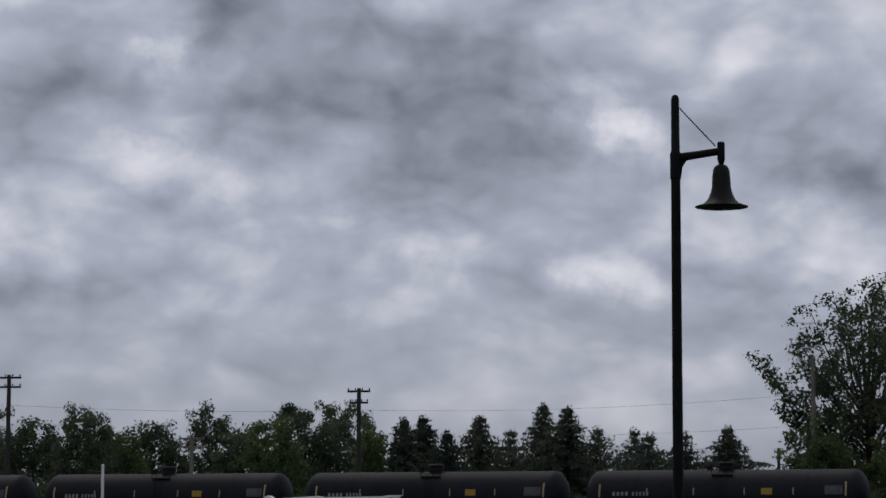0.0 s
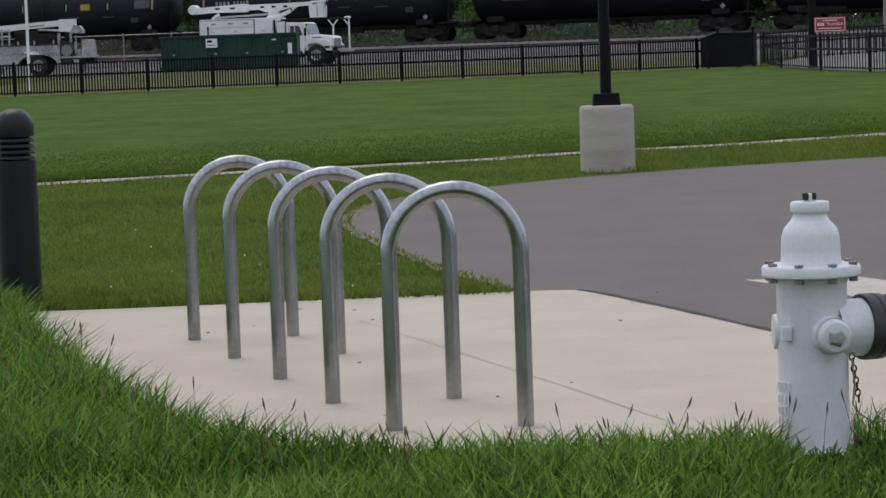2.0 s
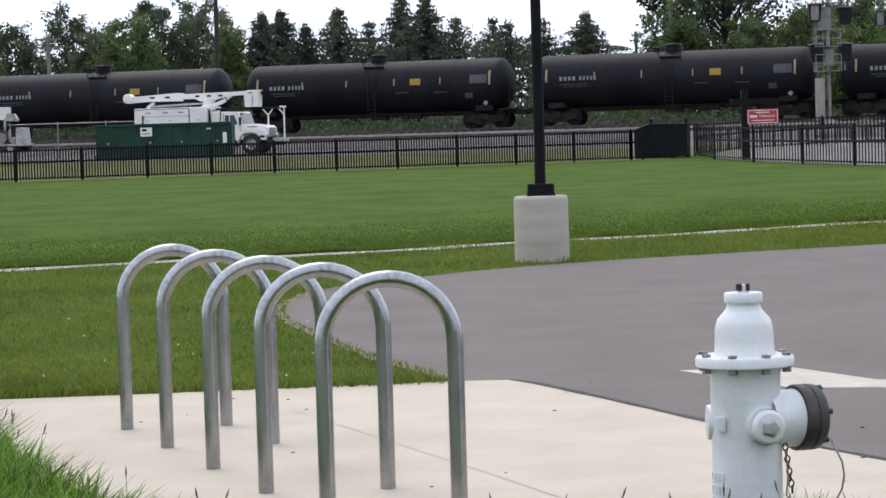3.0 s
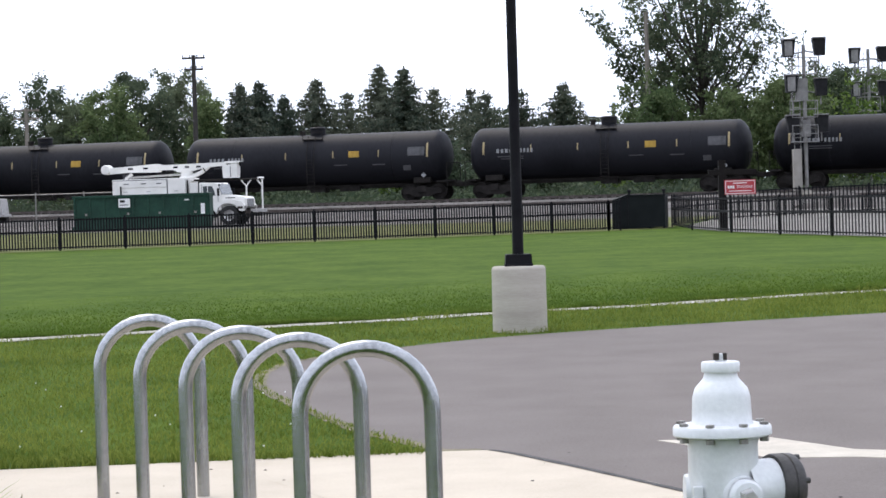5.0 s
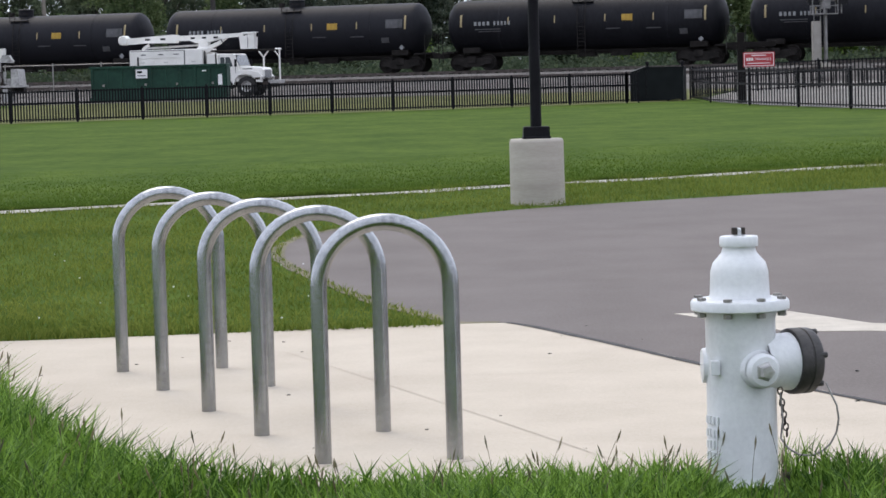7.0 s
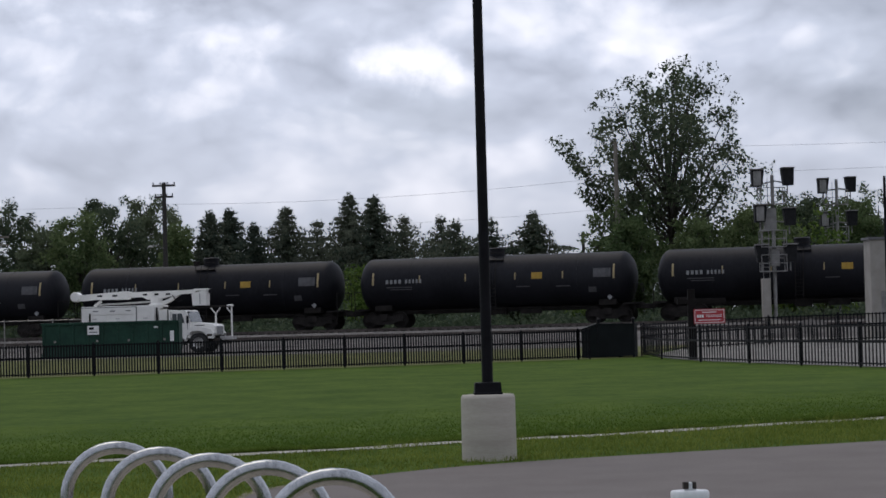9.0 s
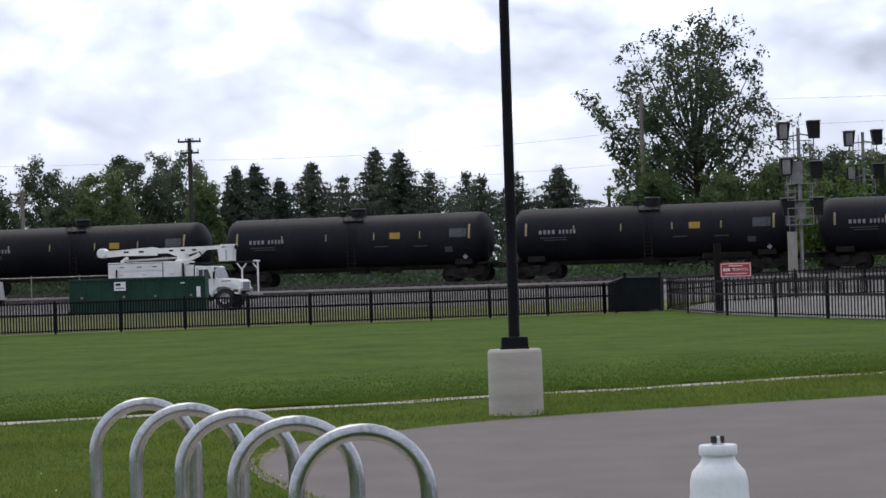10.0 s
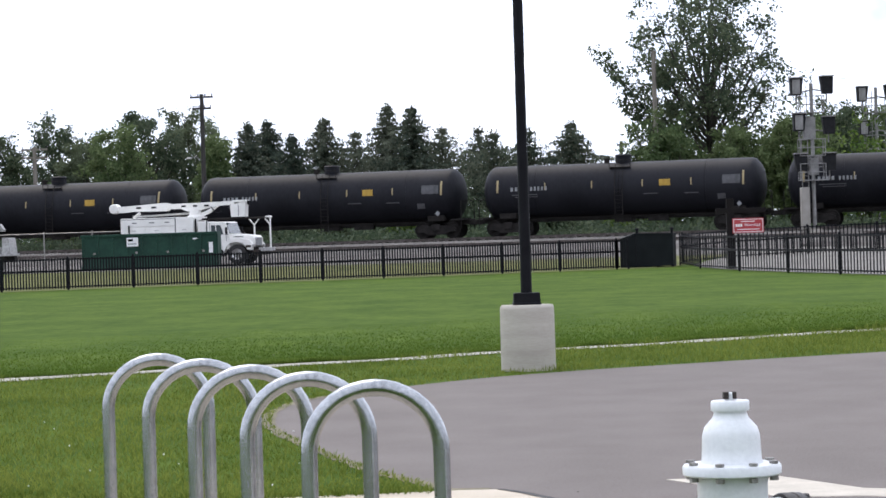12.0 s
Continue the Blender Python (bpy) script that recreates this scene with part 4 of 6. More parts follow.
for x in (-0.95, 0.4, 0.95):
    part("leg", B(x - 0.05, x + 0.05, -0.5, 0.5, -0.05, 0.1), "black", bin_thing)

# red sign on a dark post
sign = thing("sign_board", "red sign with white border on a dark post", "sign", pose(11.22, 90.0, 0))
part("post", B(-0.13, 0.13, -0.1, 0.1, -0.2, 2.5, bevel=0.01), "sign_post", sign)
part("beam", B(-0.5, 1.22, -0.09, 0.09, 1.98, 2.16, bevel=0.01), "sign_post", sign)
board = part("board", B(0.06, 1.17, -0.16, -0.12, 1.27, 1.79, bevel=0.01), "red", sign)
for x0, x1, z0, z1 in ((0.09, 1.14, 1.74, 1.76), (0.09, 1.14, 1.30, 1.32), (0.09, 0.11, 1.30, 1.76), (1.12, 1.14, 1.30, 1.76)):
    part("border", B(x0, x1, -0.166, -0.159, z0, z1), "white", board, "white border line")
for x0, x1, z0, z1 in ((0.36, 0.86, 1.66, 1.69), (0.22, 1.0, 1.385, 1.41), (0.17, 0.235, 1.49, 1.59), (0.255, 0.32, 1.49, 1.59), (0.34, 0.405, 1.49, 1.59)):
    part("text_bar", B(x0, x1, -0.166, -0.159, z0, z1), "white", board, "small white writing")


def lettering(text, size, mat, parent, m, depth=0.004):
    cu = bpy.data.curves.new("lettering", "FONT")
    cu.body, cu.size, cu.extrude, cu.align_x, cu.align_y = text, size, depth, "CENTER", "CENTER"
    ob = new("lettering", cu)
    me = bpy.data.meshes.new_from_object(ob.evaluated_get(bpy.context.evaluated_depsgraph_get()))
    bpy.data.objects.remove(ob)
    me.materials.append(M[mat])
    made = new("lettering", me)
    made.parent = parent
    made.matrix_basis = m
    return made


lettering("TRIANGLE", 0.125, "white", board, pose(0.765, -0.164, 1.54, 90))

# ---- railway ----
for k, s0 in enumerate((0.0, 8.6)):
    track = thing("railway_track", "steel rails on dark wooden sleepers in ballast", "railway track", group="railway tracks")
    top = RAIL - 0.3 * k
    for s in (s0, s0 - 1.5):
        bm = bmesh.new()
        a, b = by_track(-150, s), by_track(150, s)
        way = (b - a).normalized()
        side = Vector((-way.y, way.x, 0))
        outline = [(-0.075, -0.17), (0.075, -0.17), (0.075, -0.155), (0.012, -0.14), (0.012, -0.04), (0.036, -0.03), (0.036, 0), (-0.036, 0), (-0.036, -0.03), (-0.012, -0.04), (-0.012, -0.14), (-0.075, -0.155)]
        ends = [[bm.verts.new((p + side * o).to_tuple()[:2] + (top + z,)) for o, z in outline] for p in (a, b)]
        for i in range(len(outline)):
            j = (i + 1) % len(outline)
            bm.faces.new((ends[0][i], ends[0][j], ends[1][j], ends[1][i]))
        part("rail", bm, "rail", track)
    bm = bmesh.new()
    for i in range(-140, 141):
        c = by_track(i * 0.54, s0 - 0.75)
        bmesh.ops.create_cube(bm, size=1, matrix=Matrix.Translation((c.x, c.y, top - 0.21)) @ Matrix.Rotation(radians(-17), 4, "Z") @ Matrix.Diagonal((0.22, 2.55, 0.16, 1)))
    tagged(part("timber_bed", bm, "sleeper", track), kind="stuff")


def tank_car():
    """Local x runs along the train, y away from the viewer, z up from the rail."""
    t = thing("tank_car", "black railway tank car with yellow marks, rolling along", "tank car", group="tank cars of the train")
    r, zc, cyl, head = 1.49, 2.49, 7.33, 0.75
    prof = [(0.0, -cyl - head)] + [(r * math.sin(a), -cyl - head * math.cos(a)) for a in [radians(k * 9) for k in range(1, 10)]] + [(r, -cyl)]
    prof += [(r, -cyl + 0.15), (r, 0), (r, cyl - 0.15), (r, cyl)]
    prof += [(r * math.sin(a), cyl + head * math.cos(a)) for a in [radians(90 - k * 9) for k in range(1, 10)]] + [(0.0, cyl + head)]
    m = Matrix.Translation((0, 0, zc)) @ Matrix.Rotation(radians(90), 4, "Y")
    part("tank", lathe(bmesh.new(), prof, 48, m), "tank", t, smooth=True)
    for x in (-4.85, 0.0, 4.85):
        part("band", lathe(bmesh.new(), [(r - 0.02, x - 0.05), (r + 0.012, x - 0.045), (r + 0.012, x + 0.045), (r - 0.02, x + 0.05)], 40, m), "tank", t)
    part("sill", B(-8.3, 8.3, -0.2, 0.2, 0.75, 1.12), "running", t)
    dome = part("manway", lathe(bmesh.new(), [(0.45, 3.8), (0.45, 4.28), (0.47, 4.3), (0.47, 4.36), (0.4, 4.42), (0, 4.44)], 24), "tank", t, "round protective housing on top", smooth=True)
    part("valve", lathe(bmesh.new(), [(0.16, 3.9), (0.16, 4.14), (0.2, 4.16), (0.2, 4.22), (0, 4.24)], 12, Matrix.Translation((-0.95, 0, 0))), "running", t)
    for y in (-0.85, 0.85):
        part("walkway", B(-0.6, 0.6, y - 0.2, y + 0.2, 3.66, 3.7), "running", t)
    for y in (-1.05, 1.05):
        rail = bmesh.new()
        rod(rail, (-0.6, y, 4.1), (0.6, y, 4.1), 0.018, seg=6)
        for x in (-0.6, 0.6):
            rod(rail, (x, y, 3.6), (x, y, 4.1), 0.018, seg=6)
        part("guard_rail", rail, "running", t)
    for sgn in (-1, 1):
        lad = bmesh.new()
        for x in (-0.22, 0.22):
            tube(lad, [(x, sgn * 1.62, 0.55), (x, sgn * 1.62, 2.5), (x, sgn * 1.45, 3.2), (x, sgn * 1.1, 3.9)], 0.022, 6)
        for k in range(10):
            rod(lad, (-0.22, sgn * 1.62, 0.6 + 0.21 * k), (0.22, sgn * 1.62, 0.6 + 0.21 * k), 0.015, seg=5)
        part("ladder", lad, "running", t)
    # running gear
    for cx in (-6.55, 6.55):
        bogie = part("bogie", B(cx - 0.25, cx + 0.25, -1.15, 1.15, 0.42, 0.8, bevel=0.04), "running", t)
        for y in (-1.0, 1.0):
            part("side_frame", prism(bmesh.new(), [(cx - 1.15, 0.38), (cx - 0.8, 0.36), (cx - 0.45, 0.2), (cx + 0.45, 0.2), (cx + 0.8, 0.36), (cx + 1.15, 0.38), (cx + 1.15, 0.6), (cx + 0.6, 0.72), (cx - 0.6, 0.72), (cx - 1.15, 0.6)], y - 0.07, y + 0.07), "running", bogie)
            for x in (cx - 0.89, cx + 0.89):
                sgn = 1 if y > 0 else -1
                wheel = part("wheel", lathe(bmesh.new(), [(0, -0.07), (0.15, -0.08), (0.17, -0.03), (0.38, -0.02), (0.4, -0.07), (0.457, -0.07), (0.462, 0.05), (0.49, 0.06), (0.49, 0.085), (0, 0.085)], 24, Matrix.Translation((x, sgn * 0.76, 0.46)) @ Matrix.Rotation(radians(90 * sgn), 4, "X")), "running", bogie, "dark steel wheel")
        part("bolster", B(cx - 0.5, cx + 0.5, -1.1, 1.1, 0.98, 1.3, bevel=0.05), "running", t)
    for sgn in (-1, 1):
        part("coupler", B(sgn * 8.5 - 0.22, sgn * 8.5 + 0.22, -0.12, 0.12, 0.72, 1.0, bevel=0.04), "running", t)
        end = bmesh.new()
        for y in (-1.4, 1.4):
            rod(end, (sgn * 8.15, y, 0.5), (sgn * 8.15, y, 2.1), 0.025, seg=6)
            rod(end, (sgn * 7.5, y, 1.05), (sgn * 8.15, y, 1.05), 0.025, seg=6)
        rod(end, (sgn * 8.15, -1.4, 2.1), (sgn * 8.15, 1.4, 2.1), 0.02, seg=6)
        rod(end, (sgn * 8.15, -1.4, 1.05), (sgn * 8.15, 1.4, 1.05), 0.03, seg=6)
        part("end_railing", end, "running", t)
        part("end_platform", B(sgn * 7.85 - 0.35, sgn * 7.85 + 0.35, -1.45, 1.45, 1.0, 1.06), "running", t)
        part("hand_wheel", lathe(bmesh.new(), [(0.25, -0.02), (0.28, 0), (0.25, 0.02), (0.22, 0)], 16, Matrix.Translation((sgn * 8.2, 0.6, 1.9)) @ Matrix.Rotation(radians(90), 4, "Y")), "running", t)
    part("bottom_outlet", B(-0.5, 0.5, -0.35, 0.35, 0.62, 1.1, bevel=0.08), "running", t)
    part("brake_gear", B(1.4, 2.6, -0.5, -0.2, 0.62, 1.0, bevel=0.04), "running", t)
    brake = bmesh.new()
    rod(brake, (-5.2, -0.5, 0.92), (5.2, -0.5, 0.92), 0.03, seg=6)
    part("brake_pipe", brake, "running", t)

    # marks lie on the near side of the shell, and are repeated on the far side
    def mark(name, x0, x1, z0, z1, mat, label=""):
        bm = bmesh.new()
        cols = []
        for k in range(5):
            z = z0 + (z1 - z0) * k / 4
            y = -math.sqrt(max((r + 0.014) ** 2 - (z - zc) ** 2, 0.01))
            cols.append((bm.verts.new((x0, y, z)), bm.verts.new((x1, y, z)), bm.verts.new((x1, y + 0.012, z)), bm.verts.new((x0, y + 0.012, z))))
        for a, b in zip(cols, cols[1:]):
            for k in range(4):
                bm.faces.new((a[k], a[(k + 1) % 4], b[(k + 1) % 4], b[k]))
        bm.faces.new(cols[0][::-1])
        bm.faces.new(cols[-1])
        return part(name, bm, mat, t, label)

    for x, h in ((-7.02, 0.7), (7.02, 0.8)):
        mark("reflector", x - 0.055, x + 0.055, 2.46, 2.46 + h, "amber", "tall yellow reflective strip")
    for x in (-4.25, -1.55, 1.35, 4.1):
        mark("reflector", x - 0.032, x + 0.032, 2.55, 2.95, "amber", "short pale reflective strip")
    mark("yellow_panel", 2.3, 2.92, 2.56, 2.92, "yellow", "yellow rectangular panel")
    mark("faded_panel", 5.85, 6.85, 2.55, 3.05, "logo", "faded grey panel")
    mark("frame_mark", 5.55, 6.0, 1.72, 2.02, "logo")
    for k in range(4):
        mark("letter_block", -6.25 + 0.25 * k, -6.1 + 0.25 * k, 2.52, 2.74, "letter")
    for k in range(5):
        mark("letter_block", -5.1 + 0.21 * k, -4.99 + 0.21 * k, 2.52, 2.74, "letter")
    mark("small_text", -6.2, -4.7, 2.28, 2.33, "logo")
    mark("small_text", -6.0, -4.7, 2.16, 2.2, "logo")
    mark("small_text", 1.4, 2.2, 2.12, 2.17, "logo")
    mark("small_text", 3.7, 4.5, 2.08, 2.14, "logo")
    dm = part("placard", B(-0.11, 0.11, -0.02, 0.02, -0.11, 0.11), "letter", t, "white diamond placard")
    dm.matrix_basis = pose(6.75, -1.36, 1.42, 0, 45, 0)
    return t


SPEED, PITCH, PHASE = -9.88, 17.38, 10.1
car_pose = lambda u: Matrix.Translation(by_track(u, -0.75, RAIL)) @ Matrix.Rotation(radians(-17), 4, "Z")
cars = [tank_car()]
for k in range(-3, 10):
    cars.append(copy_thing(cars[0], car_pose(PHASE + PITCH * k)))
# one later car carries a painted scrawl
scrawl = bmesh.new()
srg = random.Random(3)
for k in range(9):
    x, z = 1.2 + srg.uniform(0, 1.7), 1.75 + srg.uniform(0, 0.6)
    pts = [(x + 0.28 * math.sin(j * 0.9 + k), -1.5 - 0.02, z + 0.22 * math.cos(j * 1.3 + k)) for j in range(6)]
    tube(scrawl, [(px, -math.sqrt(1.51 ** 2 - (pz - 2.49) ** 2), pz) for px, _, pz in pts], 0.035, 5)
M["scrawl"] = material("teal_spray", (0.03, 0.10, 0.10), (0.07, 0.2, 0.2), 3, 0.7)
part("spray_paint", scrawl, "scrawl", cars[-2], "faded teal spray-painted scrawl")


# ---- trees ----
def leaf_cloud(centres, per, size, spread, rng, flat_by=1.0):
    """Small bent leaf clumps round many centres."""
    c = np.repeat(np.array(centres), per, axis=0)
    n = len(c)
    p = c + np.clip(rng.normal(0, 1, (n, 3)), -1.7, 1.7) * spread * np.array([1, 1, flat_by])
    a = rng.normal(0, 1, (n, 3))
    a /= np.linalg.norm(a, axis=1)[:, None]
    b = np.cross(a, rng.normal(0, 1, (n, 3)))
    b /= np.linalg.norm(b, axis=1)[:, None] + 1e-6
    s = size * rng.uniform(0.6, 1.5, (n, 1))
    a, b = a * s, b * s * 0.55
    v = np.stack([p - a, p + b, p + a, p - b], 1).reshape(-1, 3)
    f = np.arange(n * 4).reshape(-1, 4)
    return v.tolist(), f.tolist()


def broadleaf(x, y, top, half, mat, seed, dens=1.0, bottom=0.12, leaf=0.115, lean=(), label="green broadleaf tree beyond the railway", limbs=26, clump=0.27, twigs=7):
    """A trunk that forks into limbs which reach for the skin of an egg-shaped crown."""
    rng = np.random.default_rng(seed)
    z0 = land(x, y)
    h = top - z0
    t = thing("tree", label, "tree", pose(x, y, z0))
    wood = bmesh.new()
    sway = rng.normal(0, 0.02 * h, 2)
    r0 = 0.016 * h + 0.05
    tube(wood, [(sway[0] * k * k, sway[1] * k * k, h * 0.9 * k - 0.3 * (k == 0)) for k in (0, 0.25, 0.5, 0.75, 1)], [r0, r0 * 0.8, r0 * 0.55, r0 * 0.34, 0.03], 8)
    centres = []
    zc, hz = h * (1 + bottom) / 2, h * (1 - bottom) / 2
    for k in range(limbs):
        up = -0.75 + 1.7 * ((k + rng.random()) / limbs)
        up = min(up, 0.95)
        a = 2.4 * k + rng.uniform(-0.5, 0.5)
        q = math.sqrt(max(1 - up * up, 0.05)) * rng.uniform(0.55, 1.0) ** 0.5 * (1 if up > -0.3 else 0.85)
        tip = Vector((math.cos(a) * half * q + sway[0], math.sin(a) * half * q + sway[1], zc + hz * up * rng.uniform(0.9, 1.02)))
        f = max(0.12, min(0.82, (tip.z / h) * 0.62 - 0.02))
        start = Vector((sway[0] * f * f, sway[1] * f * f, h * f * 0.95))
        bend = start.lerp(tip, 0.5) + Vector((tip.x, tip.y, 0)) * 0.08 + Vector((0, 0, -0.02 * h))
        tube(wood, [start, bend, tip], [r0 * 0.34, r0 * 0.2, 0.015], 5)
        centres.append(tuple(tip))
        for j in range(twigs):
            c = bend.lerp(tip, rng.random() ** 0.7)
            e = c + Vector(rng.normal(0, 1, 3)) * (0.13 * half + 0.2)
            tube(wood, [c, e], [0.022, 0.008], 3)
            centres += [tuple(e)] if j % 2 else [tuple(e), tuple(c.lerp(e, 0.6))]
    for ex, ez in lean:
        s = Vector((0, 0, h * 0.24))
        e = Vector((ex, -0.4, ez - z0))
        tube(wood, [s, s.lerp(e, 0.5) + Vector((0, 0, -0.6)), e], [0.11, 0.07, 0.02], 5)
        for q in np.linspace(0.5, 1.0, 12):
            c = s.lerp(e, q) + Vector((0, 0, -0.5 * (1 - abs(2 * q - 1))))
            centres += [tuple(c + Vector(rng.normal(0, 1, 3)) * 0.3), tuple(c + Vector((0.15, 0, -0.4))), tuple(c + Vector((0.2, 0, -0.8)) * (1.1 - q))]
    part("trunk", wood, "bark", t, "grey-brown trunk and limbs")
    v, f = leaf_cloud(centres, max(int(40 * dens), 4), leaf, clump, rng, 0.85)
    mesh_part("crown", v, f, mat, t)
    return t


def conifer(x, y, top, half, seed, shape="spruce", mat="needle", label="dark green conifer beyond the railway"):
    rng = np.random.default_rng(seed)
    z0 = land(x, y)
    h = top - z0
    t = thing("conifer", label, "conifer", pose(x, y, z0))
    wood = bmesh.new()
    tube(wood, [(0, 0, -0.3), (0, 0, h * 0.5), (0, 0, h)], [0.02 * h, 0.012 * h, 0.01], 7)
    centres = []
    whorls = int(h / (0.42 if shape == "spruce" else 0.62))
    for k in range(whorls):
        f = 0.12 + 0.87 * (k + 0.5) / whorls
        if shape == "spruce":
            reach = 1.12 * half * (1 - f) ** 0.92 * (0.93 + 0.14 * math.sin(k * 1.9 + seed)) + 0.1
        else:
            reach = half * (0.35 + 0.8 * math.sin(math.pi * min(1, (1 - f) * 1.25)) ** 0.9) * (1 if f > 0.3 else 0.6) * min(1, (1 - f) * 3.2 + 0.12)
        for j in range(7 if shape == "spruce" else 5):
            a = 2.4 * k + j * 2 * math.pi / (7 if shape == "spruce" else 5) + rng.uniform(-0.3, 0.3)
            l = reach * rng.uniform(0.5, 1.2)
            droop = -0.16 * l if shape == "spruce" else 0.12 * l
            e = Vector((math.cos(a) * l, math.sin(a) * l, h * f + droop))
            s = Vector((0, 0, h * f))
            tube(wood, [s, s.lerp(e, 0.55) + Vector((0, 0, 0.04 * l)), e + Vector((0, 0, 0.08 * l))], [0.03, 0.02, 0.008], 4)
            n = max(2, int(l / 0.26))
            for q in range(n):
                centres.append(tuple(s.lerp(e, (q + 0.7) / n) + Vector((0, 0, 0.05))))
    centres += [(0, 0, h * 0.985), (0, 0, h * 0.96), (0, 0, h + 0.05)]
    part("trunk", wood, "bark", t)
    v, f = leaf_cloud(centres, 17, 0.11, 0.17 if shape == "spruce" else 0.23, rng, 0.6)
    mesh_part("crown", v, f, mat, t)
    return t


def bush(x, y, wide, high, mat, seed, label="bright green shrub behind the tracks"):
    rng = np.random.default_rng(seed)
    z0 = land(x, y)
    t = thing("shrub", label, "shrub", pose(x, y, z0))
    wood = bmesh.new()
    centres = []
    for k in range(16):
        a, l = rng.uniform(0, 6.28), wide * math.sqrt(rng.random())
        e = Vector((math.cos(a) * l, math.sin(a) * l, high * (1 - 0.6 * (l / wide) ** 2) * rng.uniform(0.7, 1.05)))
        tube(wood, [(0, 0, -0.1), e * 0.5, e], [0.05, 0.03, 0.01], 4)
        centres += [tuple(e), tuple(e * 0.75), tuple(e * 0.5)]
    part("stems", wood, "bark", t)
    v, f = leaf_cloud(centres, 60, 0.115, 0.15 * wide + 0.16, rng, 0.8)
    mesh_part("leaves", v, f, mat, t)
    return t


LINE = [
    ("b", -35.0, 185.0, 11.0, 1.9), ("b", -34.0, 192.0, 9.9, 1.8), ("b", -32.7, 199.0, 10.7, 2.3), ("b", -28.6, 206.0, 11.9, 3.1),
    ("b", -21.9, 190.0, 10.4, 2.0), ("b", -20.3, 197.0, 12.0, 2.7), ("b", -18.3, 204.0, 12.5, 2.3), ("b", -14.5, 188.0, 9.4, 1.0),
    ("c", -12.5, 195.0, 10.5, 1.9), ("c", -11.4, 202.0, 11.0, 2.6), ("c", -8.7, 186.0, 9.1, 1.7), ("c", -6.6, 193.0, 10.6, 2.4),
    ("p", -4.4, 200.0, 9.8, 1.6), ("c", -1.9, 207.0, 12.2, 2.0), ("c", 0.1, 191.0, 11.2, 2.3), ("p", 2.4, 198.0, 9.9, 2.0),
    ("p", 5.5, 205.0, 10.1, 1.4), ("p", 6.1, 189.0, 9.0, 1.6), ("p", 9.1, 196.0, 9.4, 1.8), ("c", 12.8, 203.0, 10.2, 2.5),
    ("b", -40.0, 190.0, 10.6, 2.4), ("b", -25.5, 200.0, 9.8, 2.0), ("b", 29.9, 190.0, 9.9, 2.4), ("b", 31.9, 192.0, 10.7, 1.9),
    ("b", 35.1, 200.0, 11.5, 2.3), ("b", 38.2, 200.0, 10.6, 2.4), ("b", 40.4, 202.0, 11.1, 2.5), ("b", -45.0, 195.0, 11.4, 2.8),
]
for k, (sort, x, y, top, half_width) in enumerate(LINE):
    if sort == "b":
        broadleaf(x, y, top, half_width * 1.15, ("leaf", "leaf_pale")[k % 3 == 1], 100 + k, dens=1.2)
    elif sort == "c":
        conifer(x, y, top, half_width * (2.5, 3.1, 2.7)[k % 3], 100 + k)
    else:
        conifer(x, y, top, half_width * 1.35, 100 + k, "pine", label="ragged dark green pine beyond the railway")
# the tall tree beside the signals
broadleaf(20.3, 172.0, 18.9, 5.4, "leaf", 83, dens=0.64, bottom=0.3, leaf=0.13, lean=((-7.5, 13.6), (-5.9, 10.4)), label="tall open-crowned broadleaf tree beside the railway", limbs=46, clump=0.3, twigs=9)
broadleaf(16.4, 166.0, 8.6, 2.4, "leaf_pale", 78, dens=1.3)
broadleaf(21.5, 167.0, 8.0, 2.6, "leaf_pale", 79, dens=1.3)
broadleaf(25.5, 168.0, 8.8, 2.4, "leaf_pale", 80, dens=1.6)
for k, (x, y, w, h, mat) in enumerate(((-24, 170, 2.0, 5.0, "leaf_pale"), (-31, 172, 2.3, 4.6, "leaf"), (-36.5, 174, 2.3, 4.4, "leaf"), (-16.5, 170, 1.9, 4.2, "leaf"), (-5.0, 168, 1.7, 4.6, "leaf"), (-1.0, 165, 1.3, 4.6, "leaf_bright"), (3.0, 166, 1.5, 4.2, "leaf"), (8.5, 162, 1.6, 3.6, "leaf"), (24.8, 152, 1.5, 5.2, "leaf_bright"), (27.3, 152, 1.9, 6.9, "leaf_bright"), (32, 154, 2.0, 5.0, "leaf"), (36, 156, 2.2, 5.4, "leaf_pale"), (13.5, 160, 1.2, 3.2, "leaf_bright"), (-10, 168, 1.6, 4.0, "leaf"), (-41, 176, 2.4, 4.8, "leaf_pale"), (18, 158, 1.7, 4.0, "leaf"))):
    bush(x, y, w, h, mat, 300 + k)
# the wood behind, which nobody could count
wrng = np.random.default_rng(9)
wood_centres = [(x, 222 + wrng.uniform(-6, 10), 0.8 + wrng.uniform(0.1, 1.0) * (6.6 + 1.2 * math.sin(x * 0.35) + 0.8 * math.sin(x * 0.9))) for x in wrng.uniform(-70, 70, 2200) if not 13.9 < x < 18.2 or wrng.random() < 0.25]
v, f = leaf_cloud(wood_centres, 16, 0.26, 0.7, wrng)
tagged(mesh_part("far_wood", v, f, "leaf"), "dense dark green wood in the distance", "woods", kind="stuff")
verge = [(p.x, p.y, land(p.x, p.y) + q) for p, q in ((by_track(wrng.uniform(-60, 60), -wrng.uniform(6, 24)), abs(wrng.normal(0, 0.45))) for _ in range(5200))]
verge += [(p.x, p.y, land(p.x, p.y) + q) for p, q in ((by_track(wrng.uniform(-60, 60), -wrng.uniform(26, 34)), wrng.uniform(0, 2.1)) for _ in range(2600))]
